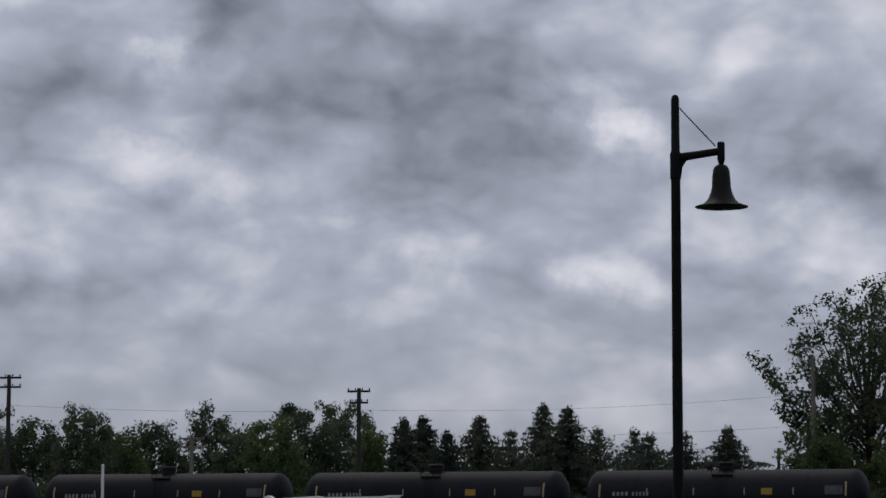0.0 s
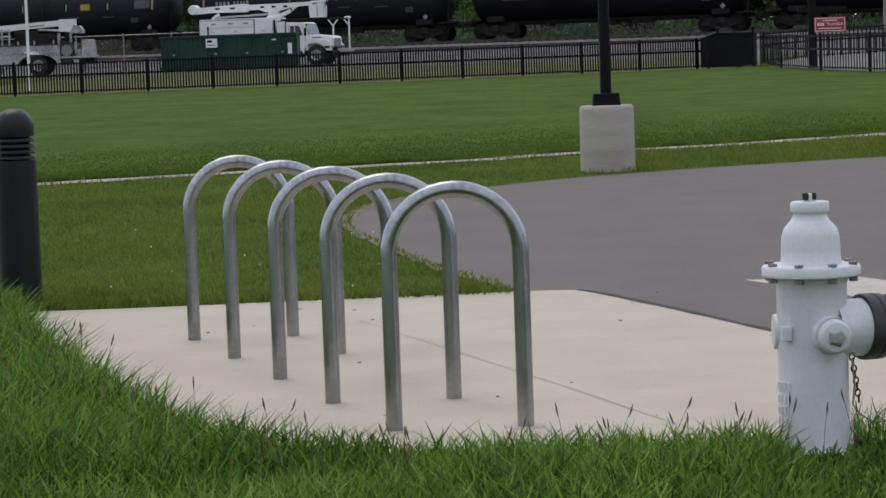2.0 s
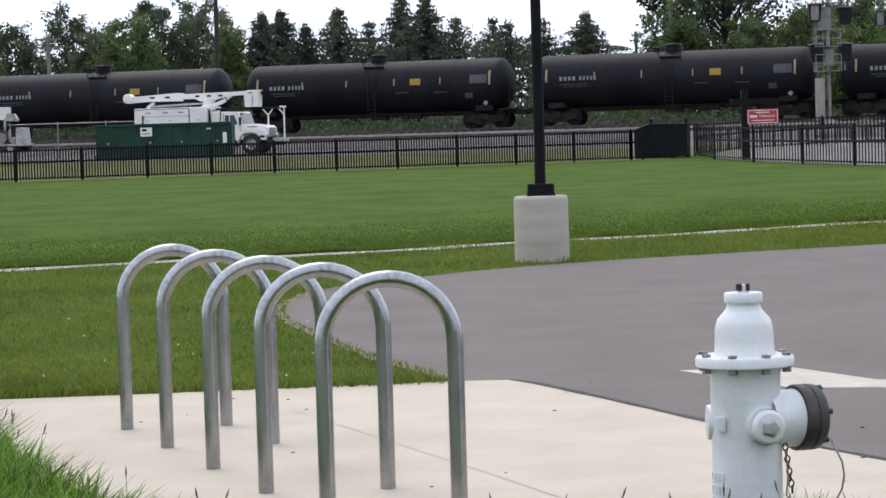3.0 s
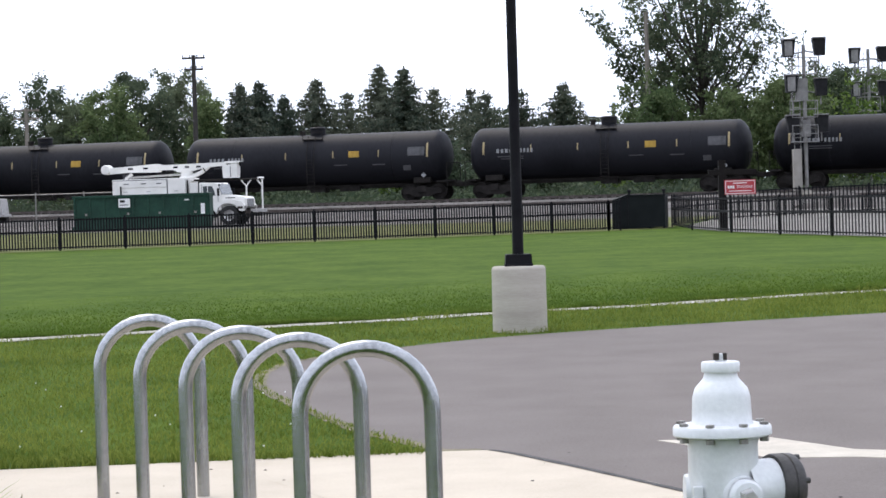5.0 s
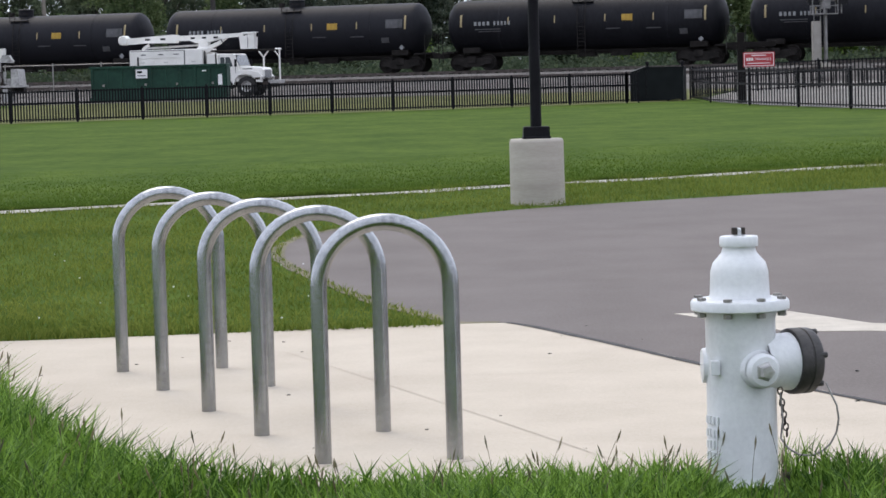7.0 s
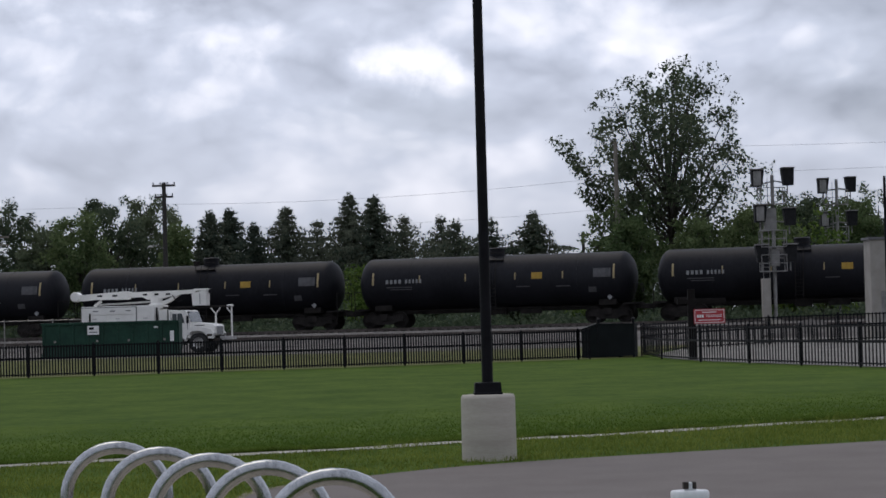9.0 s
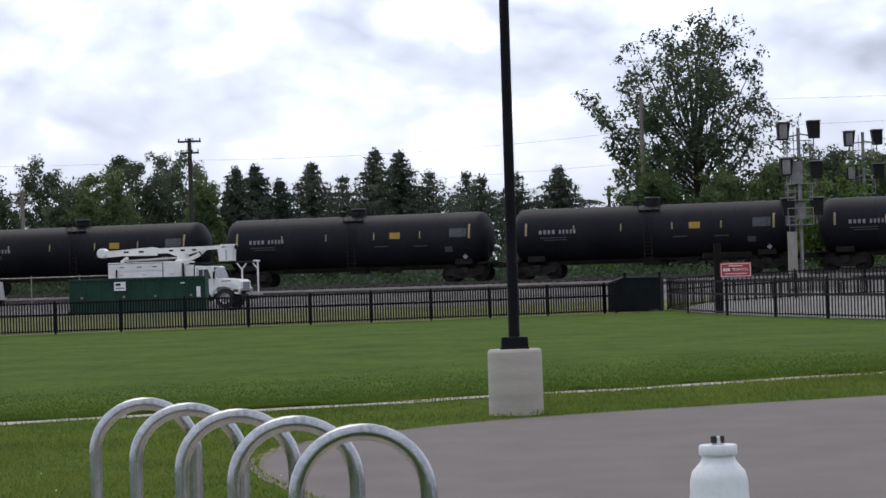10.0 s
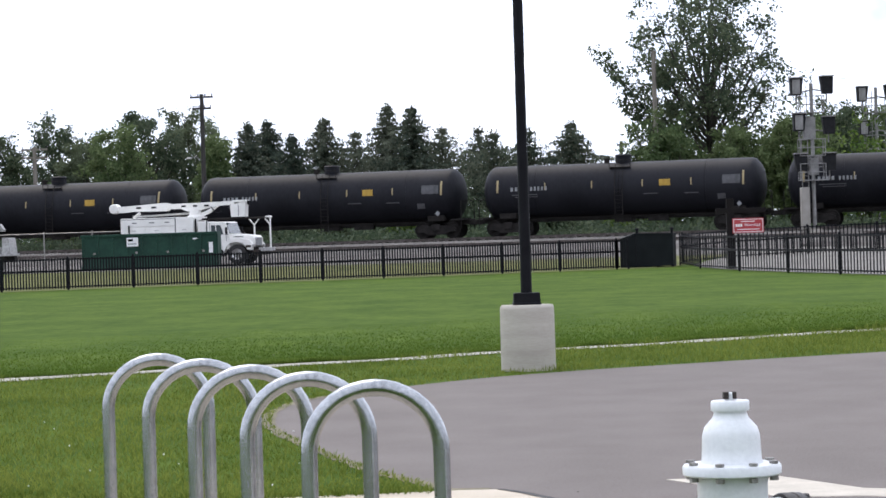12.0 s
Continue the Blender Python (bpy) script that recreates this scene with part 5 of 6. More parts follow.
v, f = leaf_cloud(verge, 12, 0.15, 0.25, wrng)
tagged(mesh_part("verge_weeds", v, f, "leaf"), "tall green weeds along the railway verge", "weeds", kind="stuff")


# ---- poles and wires ----
def utility_pole(x, y, top, arms, mat="pole", wide=1.6, lamp_arm=False, label="weathered wooden utility pole with crossarms"):
    z0 = land(x, y)
    t = thing("utility_pole", label, "utility pole", pose(x, y, z0, 0, 0, -8))
    h = top - z0
    part("shaft", tube(bmesh.new(), [(0, 0, -0.4), (0, 0, h * 0.5), (0, 0, h)], [0.2, 0.17, 0.14], 12), mat, t, smooth=True)
    for drop, scale in arms:
        arm = part("crossarm", B(-wide / 2 * scale, wide / 2 * scale, -0.09, 0.05, h - drop - 0.07, h - drop + 0.07), mat, t)
        for k in range(4):
            px = (-0.46 + 0.307 * k) * wide * scale
            part("insulator", lathe(bmesh.new(), [(0.03, 0.07), (0.03, 0.13), (0.06, 0.14), (0.05, 0.22), (0, 0.24)], 8, Matrix.Translation((px, -0.02, h - drop))), "signal_dark", arm)
    if lamp_arm:
        part("lamp_arm", tube(bmesh.new(), [(0, -0.1, h - 4.6), (-0.5, -0.2, h - 4.3), (-0.9, -0.3, h - 4.35)], 0.03, 6), "signal", t)
        part("lamp_head", lathe(bmesh.new(), [(0.05, 0.1), (0.2, 0.0), (0.24, -0.05), (0, -0.08)], 12, Matrix.Translation((-0.95, -0.3, h - 4.4))), "signal", t)
    return t


utility_pole(-14.3, 175, 11.75, ((0.22, 1.0), (1.0, 0.8)), lamp_arm=True)
utility_pole(-38.7, 175, 12.7, ((0.2, 1.1), (0.85, 1.1)))
utility_pole(16.2, 168, 13.3, (), "pole_grey", label="bare grey utility pole among the leaves")
utility_pole(19.1, 231, 9.6, ((0.35, 0.5),), label="slim distant utility pole")
utility_pole(-27.5, 186, 8.9, ((0.2, 1.6), (0.8, 1.6)), "pole_grey", wide=1.2, label="grey utility pole before the leaves")
for a, b, sag in (((-75, 176, 11.2), (-38.7, 175, 10.6), 0.5), ((-38.7, 175, 10.6), (-14.3, 175, 10.25), 0.25), ((-14.3, 175, 10.25), (16.2, 168, 11.0), 0.45), ((16.2, 168, 11.0), (60, 158, 11.6), 0.3),
                  ((-14.3, 175, 8.6), (16.2, 168, 8.9), 0.4), ((16.2, 168, 12.9), (60, 158, 13.0), 0.4)):
    pts = [Vector(a).lerp(Vector(b), k / 16) - Vector((0, 0, sag * 4 * (k / 16) * (1 - k / 16))) for k in range(17)]
    tagged(part("overhead_wire", tube(bmesh.new(), pts, 0.0075, 5), "signal_dark"), "thin overhead wire between utility poles", "wire", "overhead wires")


# ---- railway signals ----
def signal_mast(x, y, z0, top, heads, cabinet, turn=0):
    t = thing("railway_signal", "grey railway signal mast with hooded black heads", "railway signal", pose(x, y, z0, 0, 0, turn), group="railway signals")
    h = top - z0
    part("mast", tube(bmesh.new(), [(0, 0, -0.3), (0, 0, h)], 0.1, 14), "signal", t, smooth=True)
    part("base", B(-0.3, 0.3, -0.3, 0.3, -0.3, 0.12, bevel=0.03), "concrete", t)
    lad = bmesh.new()
    for s in (-0.62, -0.28):
        rod(lad, (s, -0.1, 1.9), (s, -0.1, h - 0.15), 0.025, seg=6)
    for k in range(int((h - 2) / 0.32)):
        rod(lad, (-0.62, -0.1, 2 + 0.32 * k), (-0.28, -0.1, 2 + 0.32 * k), 0.016, seg=5)
    part("ladder", lad, "signal", t)
    for z in (2.7, h - 3.9, h - 1.6):
        platform = part("platform", B(-0.75, 0.6, -0.5, 0.25, z, z + 0.05), "signal", t)
        for zz in (z + 0.45, z + 0.9):
            for a, b in (((-0.75, -0.5), (0.6, -0.5)), ((-0.75, 0.25), (-0.75, -0.5)), ((0.6, -0.5), (0.6, 0.25))):
                part("cage_bar", R((*a, zz), (*b, zz), 0.025, seg=6), "signal", platform)
        for px, py in ((-0.75, -0.5), (0.6, -0.5), (-0.75, 0.25), (0.6, 0.25), (-0.1, -0.5)):
            part("cage_bar", R((px, py, z), (px, py, z + 0.9), 0.025, seg=6), "signal", platform)
    for hx, hz, aim in heads:
        bracket = part("bracket", R((0, 0, hz - 0.2), (hx, -0.05, hz - 0.35), 0.04, seg=8), "signal", t)
        hd = part("signal_head", prism(bmesh.new(), [(-0.3, -0.48), (0.24, -0.48), (0.36, 0.42), (-0.34, 0.46)] if aim else [(-0.24, -0.48), (0.3, -0.48), (0.34, 0.46), (-0.36, 0.42)], -0.35, 0.2), "signal_dark", t, "black signal head with deep hood")
        hd.matrix_basis = pose(hx, -0.1, hz)
        # hoods paler than the heads; only the left-hand upper heads get a pale face
        part("hood", B(-0.36, 0.36, -0.5, 0.25, 0.43, 0.49, bevel=0.015), "signal", hd, "pale grey hood")
        if aim:
            part("face", B(-0.24, 0.18, -0.372, -0.352, -0.42, 0.36, bevel=0.01), "signal", hd, "pale grey face plate")
        part("hanger", R((0, 0, -0.46), (0, 0, -0.95), 0.04, seg=6), "signal", hd)
    if cabinet:
        cab = part("cabinet", B(-0.72, -0.28, -0.35, 0.25, 0.1, 2.35, bevel=0.02), "beige", t, "tall pale equipment case")
        part("door", B(-0.69, -0.31, -0.37, -0.352, 0.2, 2.25), "beige", cab)
        part("case", B(-0.2, 0.25, -0.3, 0.2, 3.0, 3.9, bevel=0.03), "signal", t)
        part("case", B(-0.5, 0.15, -0.25, 0.2, h - 3.0, h - 1.8, bevel=0.03), "signal", t)
    return t


signal_mast(21.5, 136.0, 1.14, 9.05, ((-0.83, 7.75, True), (0.8, 7.8, False), (-0.72, 5.85, True), (0.85, 5.65, False), (-0.7, 3.7, False), (0.85, 3.7, False)), True)
signal_mast(29.0, 158.0, 0.9, 9.9, ((-0.88, 8.6, True), (0.85, 8.65, False), (-0.8, 6.5, True), (0.88, 6.55, False)), False)
box_right = thing("equipment_hut", "beige equipment hut beside the railway", "equipment hut", pose(23.9, 118, land(23.9, 118)))
part("wall", B(-0.9, 0.9, -0.8, 0.8, 0, 4.5, bevel=0.02), "beige", box_right)
part("roof", B(-1.0, 1.0, -0.9, 0.9, 4.5, 4.62, bevel=0.02), "roof", box_right)
part("door", B(-0.45, 0.45, -0.83, -0.81, 0.1, 2.1), "signal", box_right)
dark_pole = thing("slim_post", "slim black steel post beside the drive", "post", pose(22.3, 110, land(22.3, 110)))
part("shaft", tube(bmesh.new(), [(0, 0, -0.2), (0, 0, 7.1)], [0.09, 0.06], 12), "black", dark_pole, smooth=True)
white_pole = thing("white_post", "slim white post behind the fence", "post", pose(-18.3, 100, land(-18.3, 100)))
part("shaft", tube(bmesh.new(), [(0, 0, -0.2), (0, 0, 4.3)], [0.06, 0.055], 12), "white", white_pole, smooth=True)
part("cap", lathe(bmesh.new(), [(0.057, 4.28), (0.07, 4.3), (0.06, 4.34), (0, 4.36)], 12), "white", white_pole)
part("arm", B(0.02, 0.42, -0.04, 0.04, 1.42, 1.5), "white", white_pole)
house = thing("house", "low grey-roofed house beyond the trees", "house", pose(16.0, 216, land(16, 216)))
part("wall", B(-3, 3, -2, 2, 0, 3.7), "beige", house)
part("roof", prism(bmesh.new(), [(-3.4, 3.6), (3.4, 3.6), (2.2, 5.5), (-2.2, 5.5)], -2.4, 2.4), "roof", house)

# gravel heap by the signals
heap = bmesh.new()
hr = np.random.default_rng(6)
rings = []
for j in range(7):
    q = j / 6
    rings.append([heap.verts.new((2.6 * q * math.cos(a) * (1 + 0.12 * hr.normal()), 1.6 * q * math.sin(a), 0.95 * (1 - q) ** 1.1 + 0.04 * hr.normal() - 0.05)) for a in [2 * math.pi * k / 20 for k in range(20)]])
for a, b in zip(rings, rings[1:]):
    for k in range(20):
        heap.faces.new((a[k], a[(k + 1) % 20], b[(k + 1) % 20], b[k]))
heap_ob = tagged(part("gravel_mound", heap, "gravel"), "heap of pale gravel beside the drive", "gravel heap")
heap_ob.matrix_basis = pose(21.0, 122.0, land(21, 122))


# ---- chain-link fence by the lot ----
mesh_fence = thing("chain_fence", "rusty chain-link fence behind the yard", "fence")
posts = [(-27 + 2.6 * k, 134.6 - 0.8 * k) for k in range(6)]
for x, y in posts:
    p = part("post", R((0, 0, -0.2), (0, 0, 1.95), 0.035, seg=8), "steel", mesh_fence)
    p.matrix_basis = pose(x, y, land(x, y))
for (xa, ya), (xb, yb) in zip(posts, posts[1:]):
    za, zb = land(xa, ya), land(xb, yb)
    for z in (0.1, 1.85):
        part("rail", R((xa, ya, za + z), (xb, yb, zb + z), 0.025, seg=6), "steel", mesh_fence)
    wires = bmesh.new()
    for k in range(14):
        for d in (-1, 1):
            q0, q1 = k / 14, min(max(k / 14 + d * 0.55, 0), 1)
            frac = abs(q1 - q0) / 0.55
            rod(wires, (xa + (xb - xa) * q0, ya + (yb - ya) * q0, za + 0.1), (xa + (xb - xa) * q1, ya + (yb - ya) * q1, za + 0.1 + 1.75 * frac), 0.006, seg=3)
    part("netting", wires, "rust", mesh_fence)


# ---- roll-off container ----
YARD = 0.345
skip = thing("roll_off_container", "dark green steel roll-off container with ribbed sides", "container", pose(-12.65, 122.6, YARD, 0, 0, 0))
part("shell", B(-3.2, 3.2, -1.15, 1.15, 0.18, 1.6, bevel=0.02), "green_steel", skip)
part("top_rim", B(-3.26, 3.26, -1.22, 1.22, 1.58, 1.7, bevel=0.02), "green_steel", skip)
part("bottom_rail", B(-3.24, 3.24, -1.2, 1.2, 0.08, 0.24, bevel=0.02), "green_steel", skip)
for k in range(10):
    x = -3.15 + 0.7 * k
    for sgn in (-1, 1):
        part("rib", B(x - 0.05, x + 0.05, sgn * 1.15 - 0.06, sgn * 1.15 + 0.06, 0.2, 1.6, bevel=0.01), "green_steel", skip)
lab = part("placard", B(-1.05, -0.5, -1.245, -1.225, 1.1, 1.52), "white", skip, "white placard with dark marks")
part("mark", B(-0.98, -0.74, -1.256, -1.246, 1.34, 1.45), "dark_green", lab)
part("mark", B(-0.98, -0.58, -1.256, -1.246, 1.2, 1.24), "logo", lab)
part("decal", B(2.86, 3.05, -1.225, -1.212, 0.7, 1.2), "white", skip, "peeling white decal")
part("decal", B(2.1, 2.3, -1.175, -1.165, 1.36, 1.42), "white", skip)
for x in (-2.6, -0.6, 0.9, 2.6):
    part("hook", B(x - 0.05, x + 0.05, -1.26, -1.2, 0.75, 0.85), "steel", skip)
for x in (-2.6, 2.6):
    for y in (-0.8, 0.8):
        part("roller", R((x, y - 0.1, 0.09), (x, y + 0.1, 0.09), 0.12, seg=12), "running", skip)
part("end_door", B(3.2, 3.28, -1.1, 1.1, 0.3, 1.6, bevel=0.02), "green_steel", skip)


# ---- trucks ----
def wheel_set(t, x, y, r, dual=False):
    sgn = -1 if y < 0 else 1
    m = Matrix.Translation((x, y, r)) @ Matrix.Rotation(radians(90 * -sgn), 4, "X")
    w = 0.26 if not dual else 0.5
    tyre = part("wheel", lathe(bmesh.new(), [(r * 0.56, 0.0), (r * 0.6, 0.02), (r * 0.94, 0.0), (r, -0.05), (r, -w + 0.05), (r * 0.94, -w), (r * 0.56, -w)], 28, m), "tyre", t, smooth=True)
    part("rim", lathe(bmesh.new(), [(r * 0.57, -0.01), (r * 0.5, -0.04), (r * 0.3, -0.1 if not dual else -0.16), (r * 0.22, -0.03), (r * 0.16, 0.03), (0, 0.035)], 20, m), "chrome", tyre, "dull steel rim", smooth=True)


def bucket_truck(at):
    """Local x runs forward, -y is the near side."""
    t = thing("bucket_truck", "white utility bucket truck parked with its boom folded", "truck", at)
    part("chassis", B(-6.6, 1.05, -0.45, 0.45, 0.55, 0.85, bevel=0.02), "running", t)
    # body box behind
    body = part("body_box", B(-5.85, -2.05, -1.2, 1.2, 1.05, 2.47, bevel=0.05), "truck", t)
    for x0, x1 in ((-5.75, -4.55), (-4.5, -3.4), (-2.9, -2.12)):
        part("locker_door", B(x0, x1, -1.225, -1.2, 1.15, 2.0, bevel=0.01), "truck", body)
        part("handle", B((x0 + x1) / 2 - 0.1, (x0 + x1) / 2 + 0.1, -1.245, -1.225, 1.8, 1.85), "chrome", body)
    part("top_rail", B(-5.87, -2.95, -1.23, 1.23, 2.4, 2.43, bevel=0.01), "logo", body)
    part("locker_lid", B(-5.4, -3.0, -1.24, -1.2, 2.04, 2.36, bevel=0.02), "truck", body)
    part("lid_seam", B(-3.0, -2.96, -1.235, -1.2, 1.5, 2.42), "logo", body)
    for x in (-5.1, -4.2, -3.4):
        part("lid_latch", B(x - 0.13, x + 0.13, -1.25, -1.235, 2.2, 2.25), "logo", body)
    part("body_tail_post", B(-5.42, -5.36, -1.28, -1.24, 1.5, 2.12), "black", t)
    part("front_box", B(-1.9, -1.45, -1.0, 0.9, 0.9, 2.2, bevel=0.06), "truck", t)
    part("gap_post", B(-2.02, -1.95, -1.05, -0.99, 1.3, 2.34), "black", t)
    part("gap_post", B(-1.43, -1.39, -1.05, -0.99, 1.3, 2.25), "black", t)
    # cab and bonnet
    cab_mesh = prism(bmesh.new(), [(-1.38, 0.75), (-0.26, 0.75), (-0.26, 1.52), (-0.44, 2.1), (-0.55, 2.17), (-1.25, 2.17), (-1.38, 2.08)], -1.05, 1.05)
    bmesh.ops.bevel(cab_mesh, geom=list(cab_mesh.edges), offset=0.05, segments=2, affect="EDGES", profile=0.7)
    cab = part("cab", cab_mesh, "truck", t)
    hood = prism(bmesh.new(), [(-0.3, 0.85), (0.88, 0.85), (0.95, 0.95), (0.93, 1.32), (0.82, 1.43), (-0.3, 1.55)], -0.85, 0.85)
    bmesh.ops.bevel(hood, geom=list(hood.edges), offset=0.05, segments=2, affect="EDGES", profile=0.7)
    part("bonnet", hood, "truck", t)
    arch = [(-0.5, 0.6), (-0.43, 0.88), (-0.2, 1.07), (0.14, 1.12), (0.44, 1.04), (0.62, 0.84), (0.66, 0.72), (0.9, 0.7), (0.94, 0.98), (0.78, 1.2), (0.3, 1.3), (-0.3, 1.28), (-0.6, 1.0), (-0.6, 0.6)]
    for y0, y1 in ((-1.12, -0.8), (0.8, 1.12)):
        part("fender", prism(bmesh.new(), arch, y0, y1), "truck", t)
    for sgn in (-1, 1):
        part("side_window", prism(bmesh.new(), [(-1.18, 1.52), (-0.55, 1.52), (-0.6, 1.72), (-0.7, 2.0), (-1.18, 2.0)], sgn * 1.055 - 0.008, sgn * 1.055 + 0.008), "glass", cab, "dark side window")
        part("window_post", B(-0.95, -0.92, sgn * 1.06 - 0.012, sgn * 1.06 + 0.012, 1.52, 2.0), "truck", cab)
        part("mirror", B(-0.36, -0.26, sgn * 1.35 - 0.06, sgn * 1.35 + 0.06, 1.5, 1.88, bevel=0.02), "black", cab)
        part("headlight", B(0.86, 0.98, sgn * 0.95 - 0.15, sgn * 0.95 + 0.15, 0.84, 0.98, bevel=0.02), "chrome", t)
        part("turn_lamp", B(0.6, 0.86, sgn * 1.125 - 0.01, sgn * 1.125 + 0.01, 0.82, 0.94, bevel=0.01), "rust", t)
        part("door_seam", B(-1.26, -1.24, sgn * 1.055 - 0.006, sgn * 1.055 + 0.006, 0.8, 2.1), "logo", cab)
        part("door_seam", B(-0.42, -0.4, sgn * 1.055 - 0.006, sgn * 1.055 + 0.006, 0.8, 1.5), "logo", cab)
        part("side_stripe", B(-0.1, 0.4, sgn * 0.855 - 0.008, sgn * 0.855 + 0.008, 1.36, 1.4), "dark_green", t)
    part("windscreen", prism(bmesh.new(), [(-0.27, 1.56), (-0.24, 1.57), (-0.42, 2.1), (-0.45, 2.08)], -0.95, 0.95), "glass", cab, "dark raked windscreen")
    part("grille", B(0.94, 0.965, -0.55, 0.55, 0.92, 1.32, bevel=0.01), "letter", t, "grey slatted grille")
    part("bumper", B(0.98, 1.25, -1.15, 1.15, 0.42, 0.7, bevel=0.03), "rust", t, "rusty steel bumper")
    part("winch_plate", B(1.2, 1.55, -0.9, 0.9, 0.62, 0.8, bevel=0.02), "truck_old", t)
    part("step", B(-1.2, -0.55, -1.15, -0.85, 0.4, 0.7, bevel=0.02), "running", t)
    for y in (-1.05, 1.05):
        wheel_set(t, 0.12, y, 0.5)
        wheel_set(t, -4.2, y, 0.5, True)
    # boom rest over the bonnet
    rest = bmesh.new()
    for x, foot in ((0.68, 1.35), (1.5, 0.75)):
        rod(rest, (x, 0.25, foot), (x, 0.25, 2.0 if x < 1 else 2.3), 0.045, seg=8)
        rod(rest, (x, 0.25, 1.95), (x - 0.3, 0.25, 2.32), 0.035, seg=6)
        if x < 1:
            rod(rest, (x, 0.25, 1.95), (x + 0.28, 0.25, 2.32), 0.035, seg=6)
    rod(rest, (1.42, -0.15, 2.36), (1.5, 0.5, 2.36), 0.05, seg=8)
    part("boom_rest", rest, "truck", t)
    rack = bmesh.new()
    for y in (-0.1, 0.5):
        rod(rack, (-2.1, y, 2.33), (1.5, y, 2.31), 0.05, seg=6)
    part("rest_rail", rack, "running", t)
    # folded boom
    part("turret", lathe(bmesh.new(), [(0.4, 2.3), (0.4, 2.5), (0.3, 2.58), (0.3, 2.9), (0, 2.92)], 18, Matrix.Translation((-2.3, 0, 0))), "truck", t)
    boom = part("lower_boom", prism(bmesh.new(), [(-6.7, 2.84), (-6.2, 2.78), (-5.5, 2.83), (-3.74, 2.8), (-3.66, 2.9), (-3.66, 3.2), (-3.9, 3.23), (-6.1, 3.1), (-6.7, 3.16)], -0.22, 0.22), "truck", t)
    part("elbow", lathe(bmesh.new(), [(0, -0.3), (0.22, -0.3), (0.25, -0.25), (0.25, 0.25), (0.22, 0.3), (0, 0.3)], 18, Matrix.Translation((-6.5, 0, 3.0)) @ Matrix.Rotation(radians(90), 4, "X")), "truck", boom)
    for x in (-5.2, -4.4):
        part("slot", B(x - 0.13, x + 0.13, -0.235, -0.22, 2.97, 3.06), "black", boom)
    upper = part("upper_boom", prism(bmesh.new(), [(-3.7, 2.9), (-3.0, 2.9), (-2.7, 2.76), (-2.1, 2.78), (-1.6, 2.9), (-1.0, 3.0), (-0.2, 3.04), (-0.2, 3.22), (-1.0, 3.2), (-3.7, 3.16)], -0.17, 0.17), "truck", t)
    for x in (-2.85, -2.25, -1.65):
        part("slot", B(x - 0.11, x + 0.11, -0.185, -0.17, 2.98, 3.07), "black", upper)
    part("knee", prism(bmesh.new(), [(-2.15, 2.5), (-1.95, 2.46), (-1.5, 2.66), (-1.1, 2.98), (-1.25, 3.02), (-1.6, 2.8), (-2.1, 2.6)], -0.14, 0.14), "truck", t)
    part("cylinder", R((-5.55, 0, 2.5), (-5.2, 0, 2.75), 0.08, seg=10), "truck", t)
    part("cylinder", R((-5.5, 0, 2.56), (-2.5, 0, 2.66), 0.05, seg=10), "chrome", t)
    part("hose", tube(bmesh.new(), [(-1.4, -0.2, 2.95), (-1.25, -0.22, 2.72), (-1.1, -0.22, 2.62), (-0.9, -0.2, 2.7)], 0.03, 6), "black", t)
    bucket = part("bucket", prism(bmesh.new(), [(-0.33, 2.4), (0.36, 2.4), (0.4, 3.2), (-0.38, 3.0)], -0.35, 0.3), "truck", t, "white bucket at the end of the boom")
    part("seam", B(0.04, 0.07, -0.362, -0.35, 2.45, 3.0), "logo", bucket)
    part("rim", B(-0.25, 0.44, -0.38, 0.33, 3.14, 3.25, bevel=0.03), "truck", bucket)
    part("jib", B(0.42, 0.52, -0.06, 0.06, 3.0, 3.22, bevel=0.02), "black", bucket)
    return t


bucket_truck(pose(-8.87, 130.0, land(-9.1, 130.0), 0, 0, -13) @ Matrix.Diagonal((1.025, 1, 1, 1)))


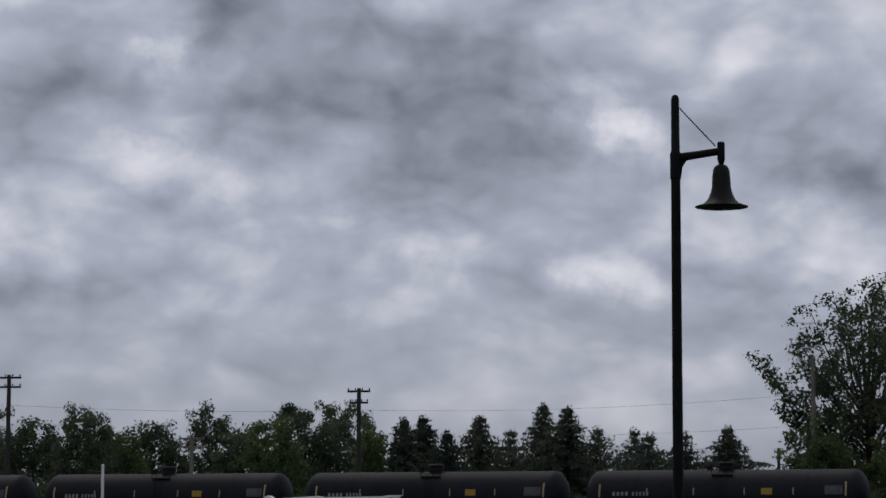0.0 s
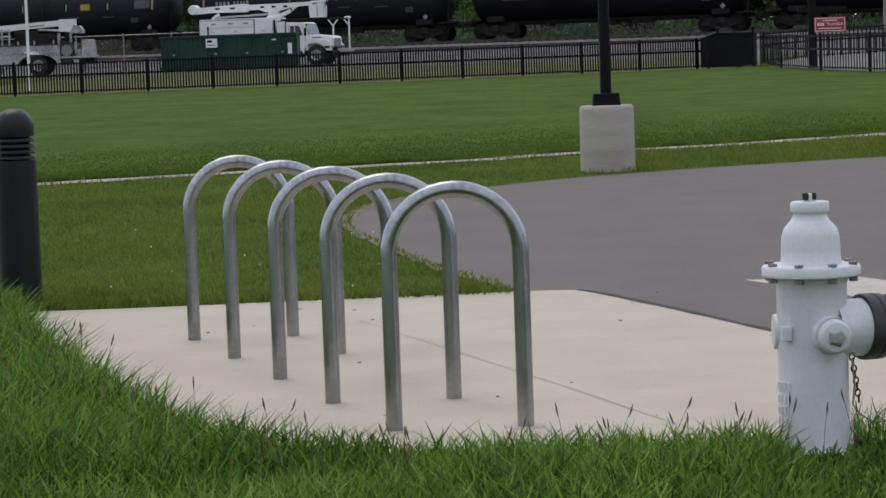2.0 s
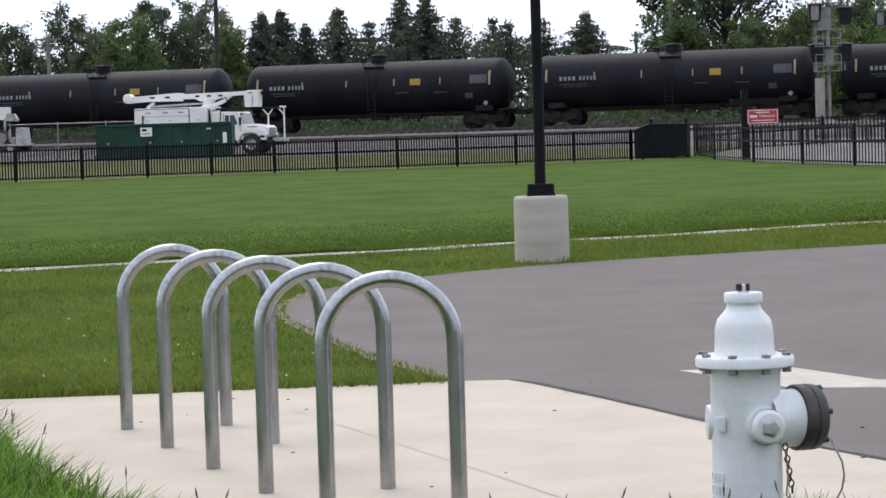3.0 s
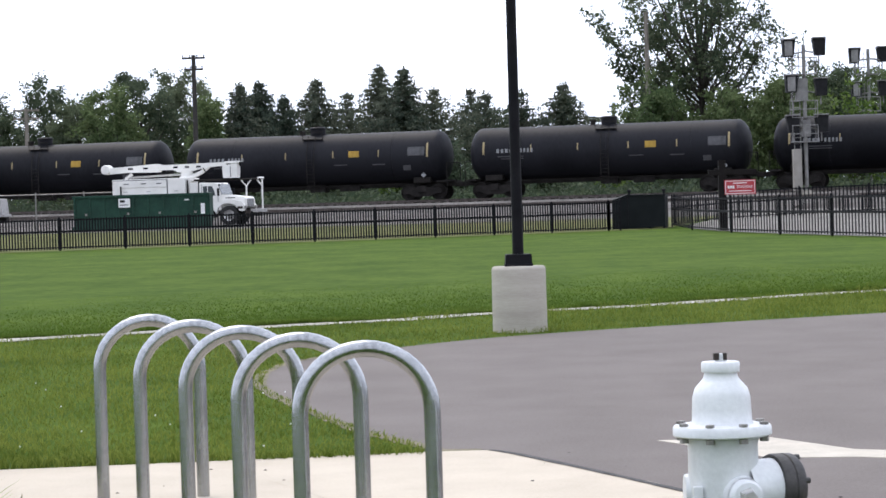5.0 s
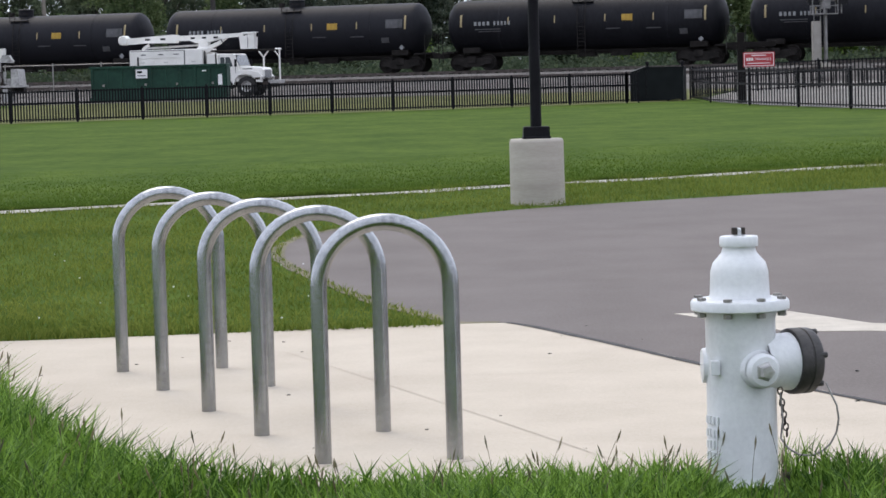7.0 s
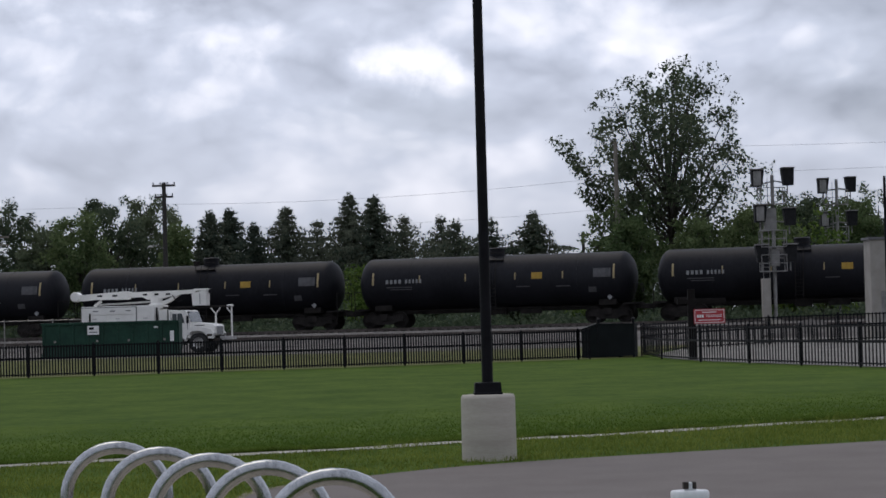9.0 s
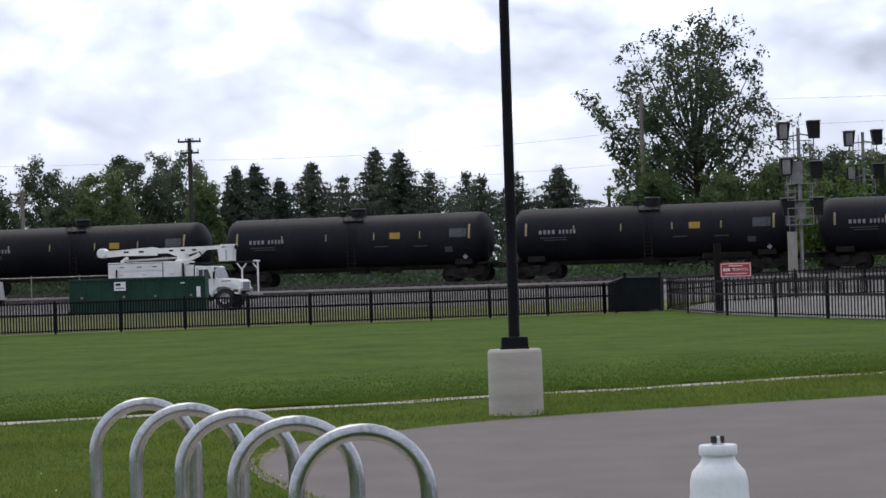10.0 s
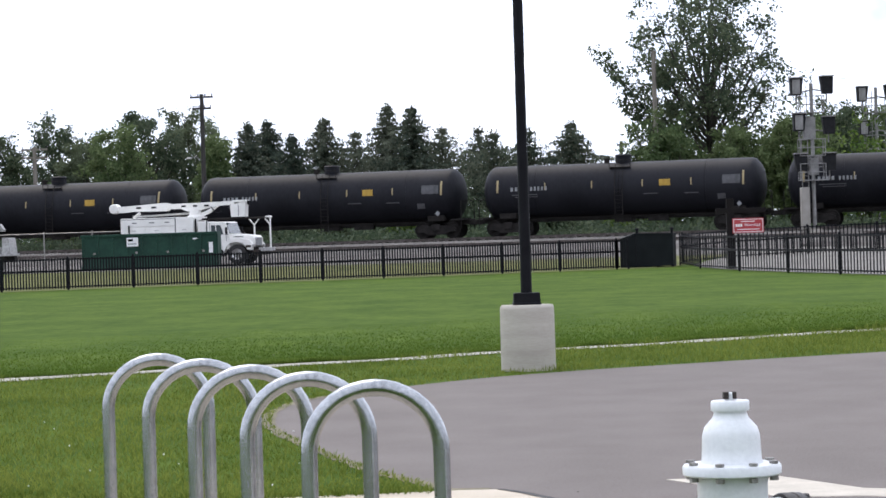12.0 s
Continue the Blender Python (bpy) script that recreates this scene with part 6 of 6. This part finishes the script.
def service_truck(at):
    """Local x runs towards its tail."""
    t = thing("service_truck", "grey-white utility service truck with a derrick boom", "truck", at)
    part("chassis", B(-5.2, 1.9, -0.45, 0.45, 0.5, 0.8, bevel=0.02), "running", t)
    arch = [(-0.8 + 0.98 * math.cos(a), 0.5 + 0.55 * math.sin(a)) for a in [radians(180 - 18 * k) for k in range(11)]]
    body = part("service_body", prism(bmesh.new(), [(-3.2, 0.4)] + arch + [(0.32, 0.5), (0.32, 1.5), (-3.2, 1.5)], -1.2, 1.2), "truck_old", t)
    for x0, x1, z0 in ((-3.15, -2.13, 0.5), (-2.05, -0.6, 1.1), (-0.55, 0.28, 1.1)):
        part("locker_door", B(x0, x1, -1.225, -1.2, z0, 1.44, bevel=0.01), "truck_old", body)
    part("rail_line", B(-3.2, 0.32, -1.235, -1.2, 1.47, 1.53), "logo", body)
    part("grab_bar", B(-1.45, -0.85, -1.27, -1.23, 1.12, 1.2, bevel=0.01), "truck", body)
    part("tail_deck", B(0.32, 1.92, -1.15, 1.15, 0.82, 0.92, bevel=0.02), "truck_old", t)
    part("tail_frame", B(0.4, 1.5, -1.0, 1.0, 0.5, 0.8, bevel=0.02), "running", t)
    part("tail_box", prism(bmesh.new(), [(1.38, 0.92), (1.8, 0.92), (1.72, 1.7), (1.4, 1.72)], -1.1, 1.1), "truck_old", t)
    part("pedestal", lathe(bmesh.new(), [(0.3, 0.9), (0.3, 1.3), (0.22, 1.35), (0.22, 2.0), (0.32, 2.05), (0.32, 2.2), (0, 2.2)], 16, Matrix.Translation((0.6, 0, 0))), "running", t)
    winch = part("winch", prism(bmesh.new(), [(0.32, 0.6), (0.7, 0.5), (0.95, 0.7), (1.0, 1.2), (0.75, 1.62), (0.36, 1.65)], -1.1, -0.2), "rust", t, "rusty winch")
    part("drum", R((0.66, -1.2, 1.2), (0.66, -0.1, 1.2), 0.28, seg=14), "steel", winch)
    for x0, x1, z0, z1 in ((0.18, 0.3, 1.5, 2.05), (0.78, 0.88, 1.6, 2.05), (1.0, 1.12, 1.0, 1.6), (1.15, 1.32, 0.95, 1.25)):
        part("stanchion", B(x0, x1, -0.9, -0.75, z0, z1, bevel=0.02), "truck_old", t)
    part("boom_head", prism(bmesh.new(), [(0.15, 2.15), (0.7, 2.1), (0.97, 2.45), (0.97, 2.74), (0.2, 2.74)], -0.32, 0.32), "truck", t)
    part("head_box", prism(bmesh.new(), [(0.72, 2.05), (1.35, 2.02), (1.38, 2.12), (1.2, 2.4), (0.9, 2.42)], -0.4, 0.3), "truck_old", t)
    boom = part("boom", prism(bmesh.new(), [(-5.4, 2.05), (0.3, 2.42), (0.3, 2.7), (-5.4, 2.34)], -0.18, 0.18), "truck", t)
    for k in range(6):
        part("slot", B(-1.3 + 0.13 * k, -1.23 + 0.13 * k, -0.2, -0.18, 2.4 + 0.008 * k, 2.47 + 0.008 * k), "black", boom)
    part("boom_cylinder", R((-0.9, -0.1, 2.26), (0.3, -0.1, 2.16), 0.07, seg=10), "chrome", t)
    gear = bmesh.new()
    for x0, x1, z0, z1 in ((-2.0, -1.0, 1.5, 2.2), (-1.0, -0.2, 1.5, 2.05), (-0.3, 0.1, 1.5, 1.95)):
        box(gear, x0, x1, -0.7, 0.7, z0, z1, 0.08)
    part("hoist_gear", gear, "running", t, "dark hoisting gear under the boom")
    rack = bmesh.new()
    for x in (-2.95, -2.55, -2.2):
        rod(rack, (x, -0.9, 1.5), (x, -0.9, 2.35), 0.05, seg=6)
    rod(rack, (-3.1, -0.9, 2.2), (-2.1, -0.9, 2.25), 0.06, seg=6)
    rod(rack, (-3.1, -0.9, 1.95), (-2.1, -0.9, 1.98), 0.045, seg=6)
    for x in (-1.75, -0.95, 0.0):
        part("stub_post", R((x, -1.0, 1.48), (x, -1.0, 1.72), 0.04, seg=6), "truck_old", t)
    part("rack", rack, "truck_old", t)
    part("cab", prism(bmesh.new(), [(-5.1, 0.7), (-3.35, 0.7), (-3.35, 2.1), (-3.5, 2.2), (-4.5, 2.2), (-5.05, 1.55)], -1.05, 1.05), "truck_old", t)
    part("side_window", prism(bmesh.new(), [(-4.85, 1.5), (-3.6, 1.5), (-3.6, 2.05), (-4.45, 2.05)], -1.068, -1.05), "glass", t)
    part("bonnet", prism(bmesh.new(), [(-6.4, 0.7), (-5.1, 0.7), (-5.1, 1.5), (-6.3, 1.3)], -0.95, 0.95), "truck_old", t)
    for y in (-1.05, 1.05):
        wheel_set(t, -0.8, y, 0.5, True)
        wheel_set(t, -5.5, y, 0.5)
    for x in (-3.1, 1.1):
        part("outrigger", B(x - 0.12, x + 0.12, -1.25, 1.25, 0.1, 0.75, bevel=0.03), "truck_old", t)
    return t


service_truck(pose(-21.6, 126.0, land(-21.6, 126.0)))


# ---- the train rolls ----
def motions():
    for k, car in enumerate(cars):
        u = PHASE + PITCH * (-4 if k == 0 else k - 4)
        walk(car, [(t, car_pose(u + SPEED * t)) for t in (0.0, 4.0, 8.0, 12.0)])


motions()
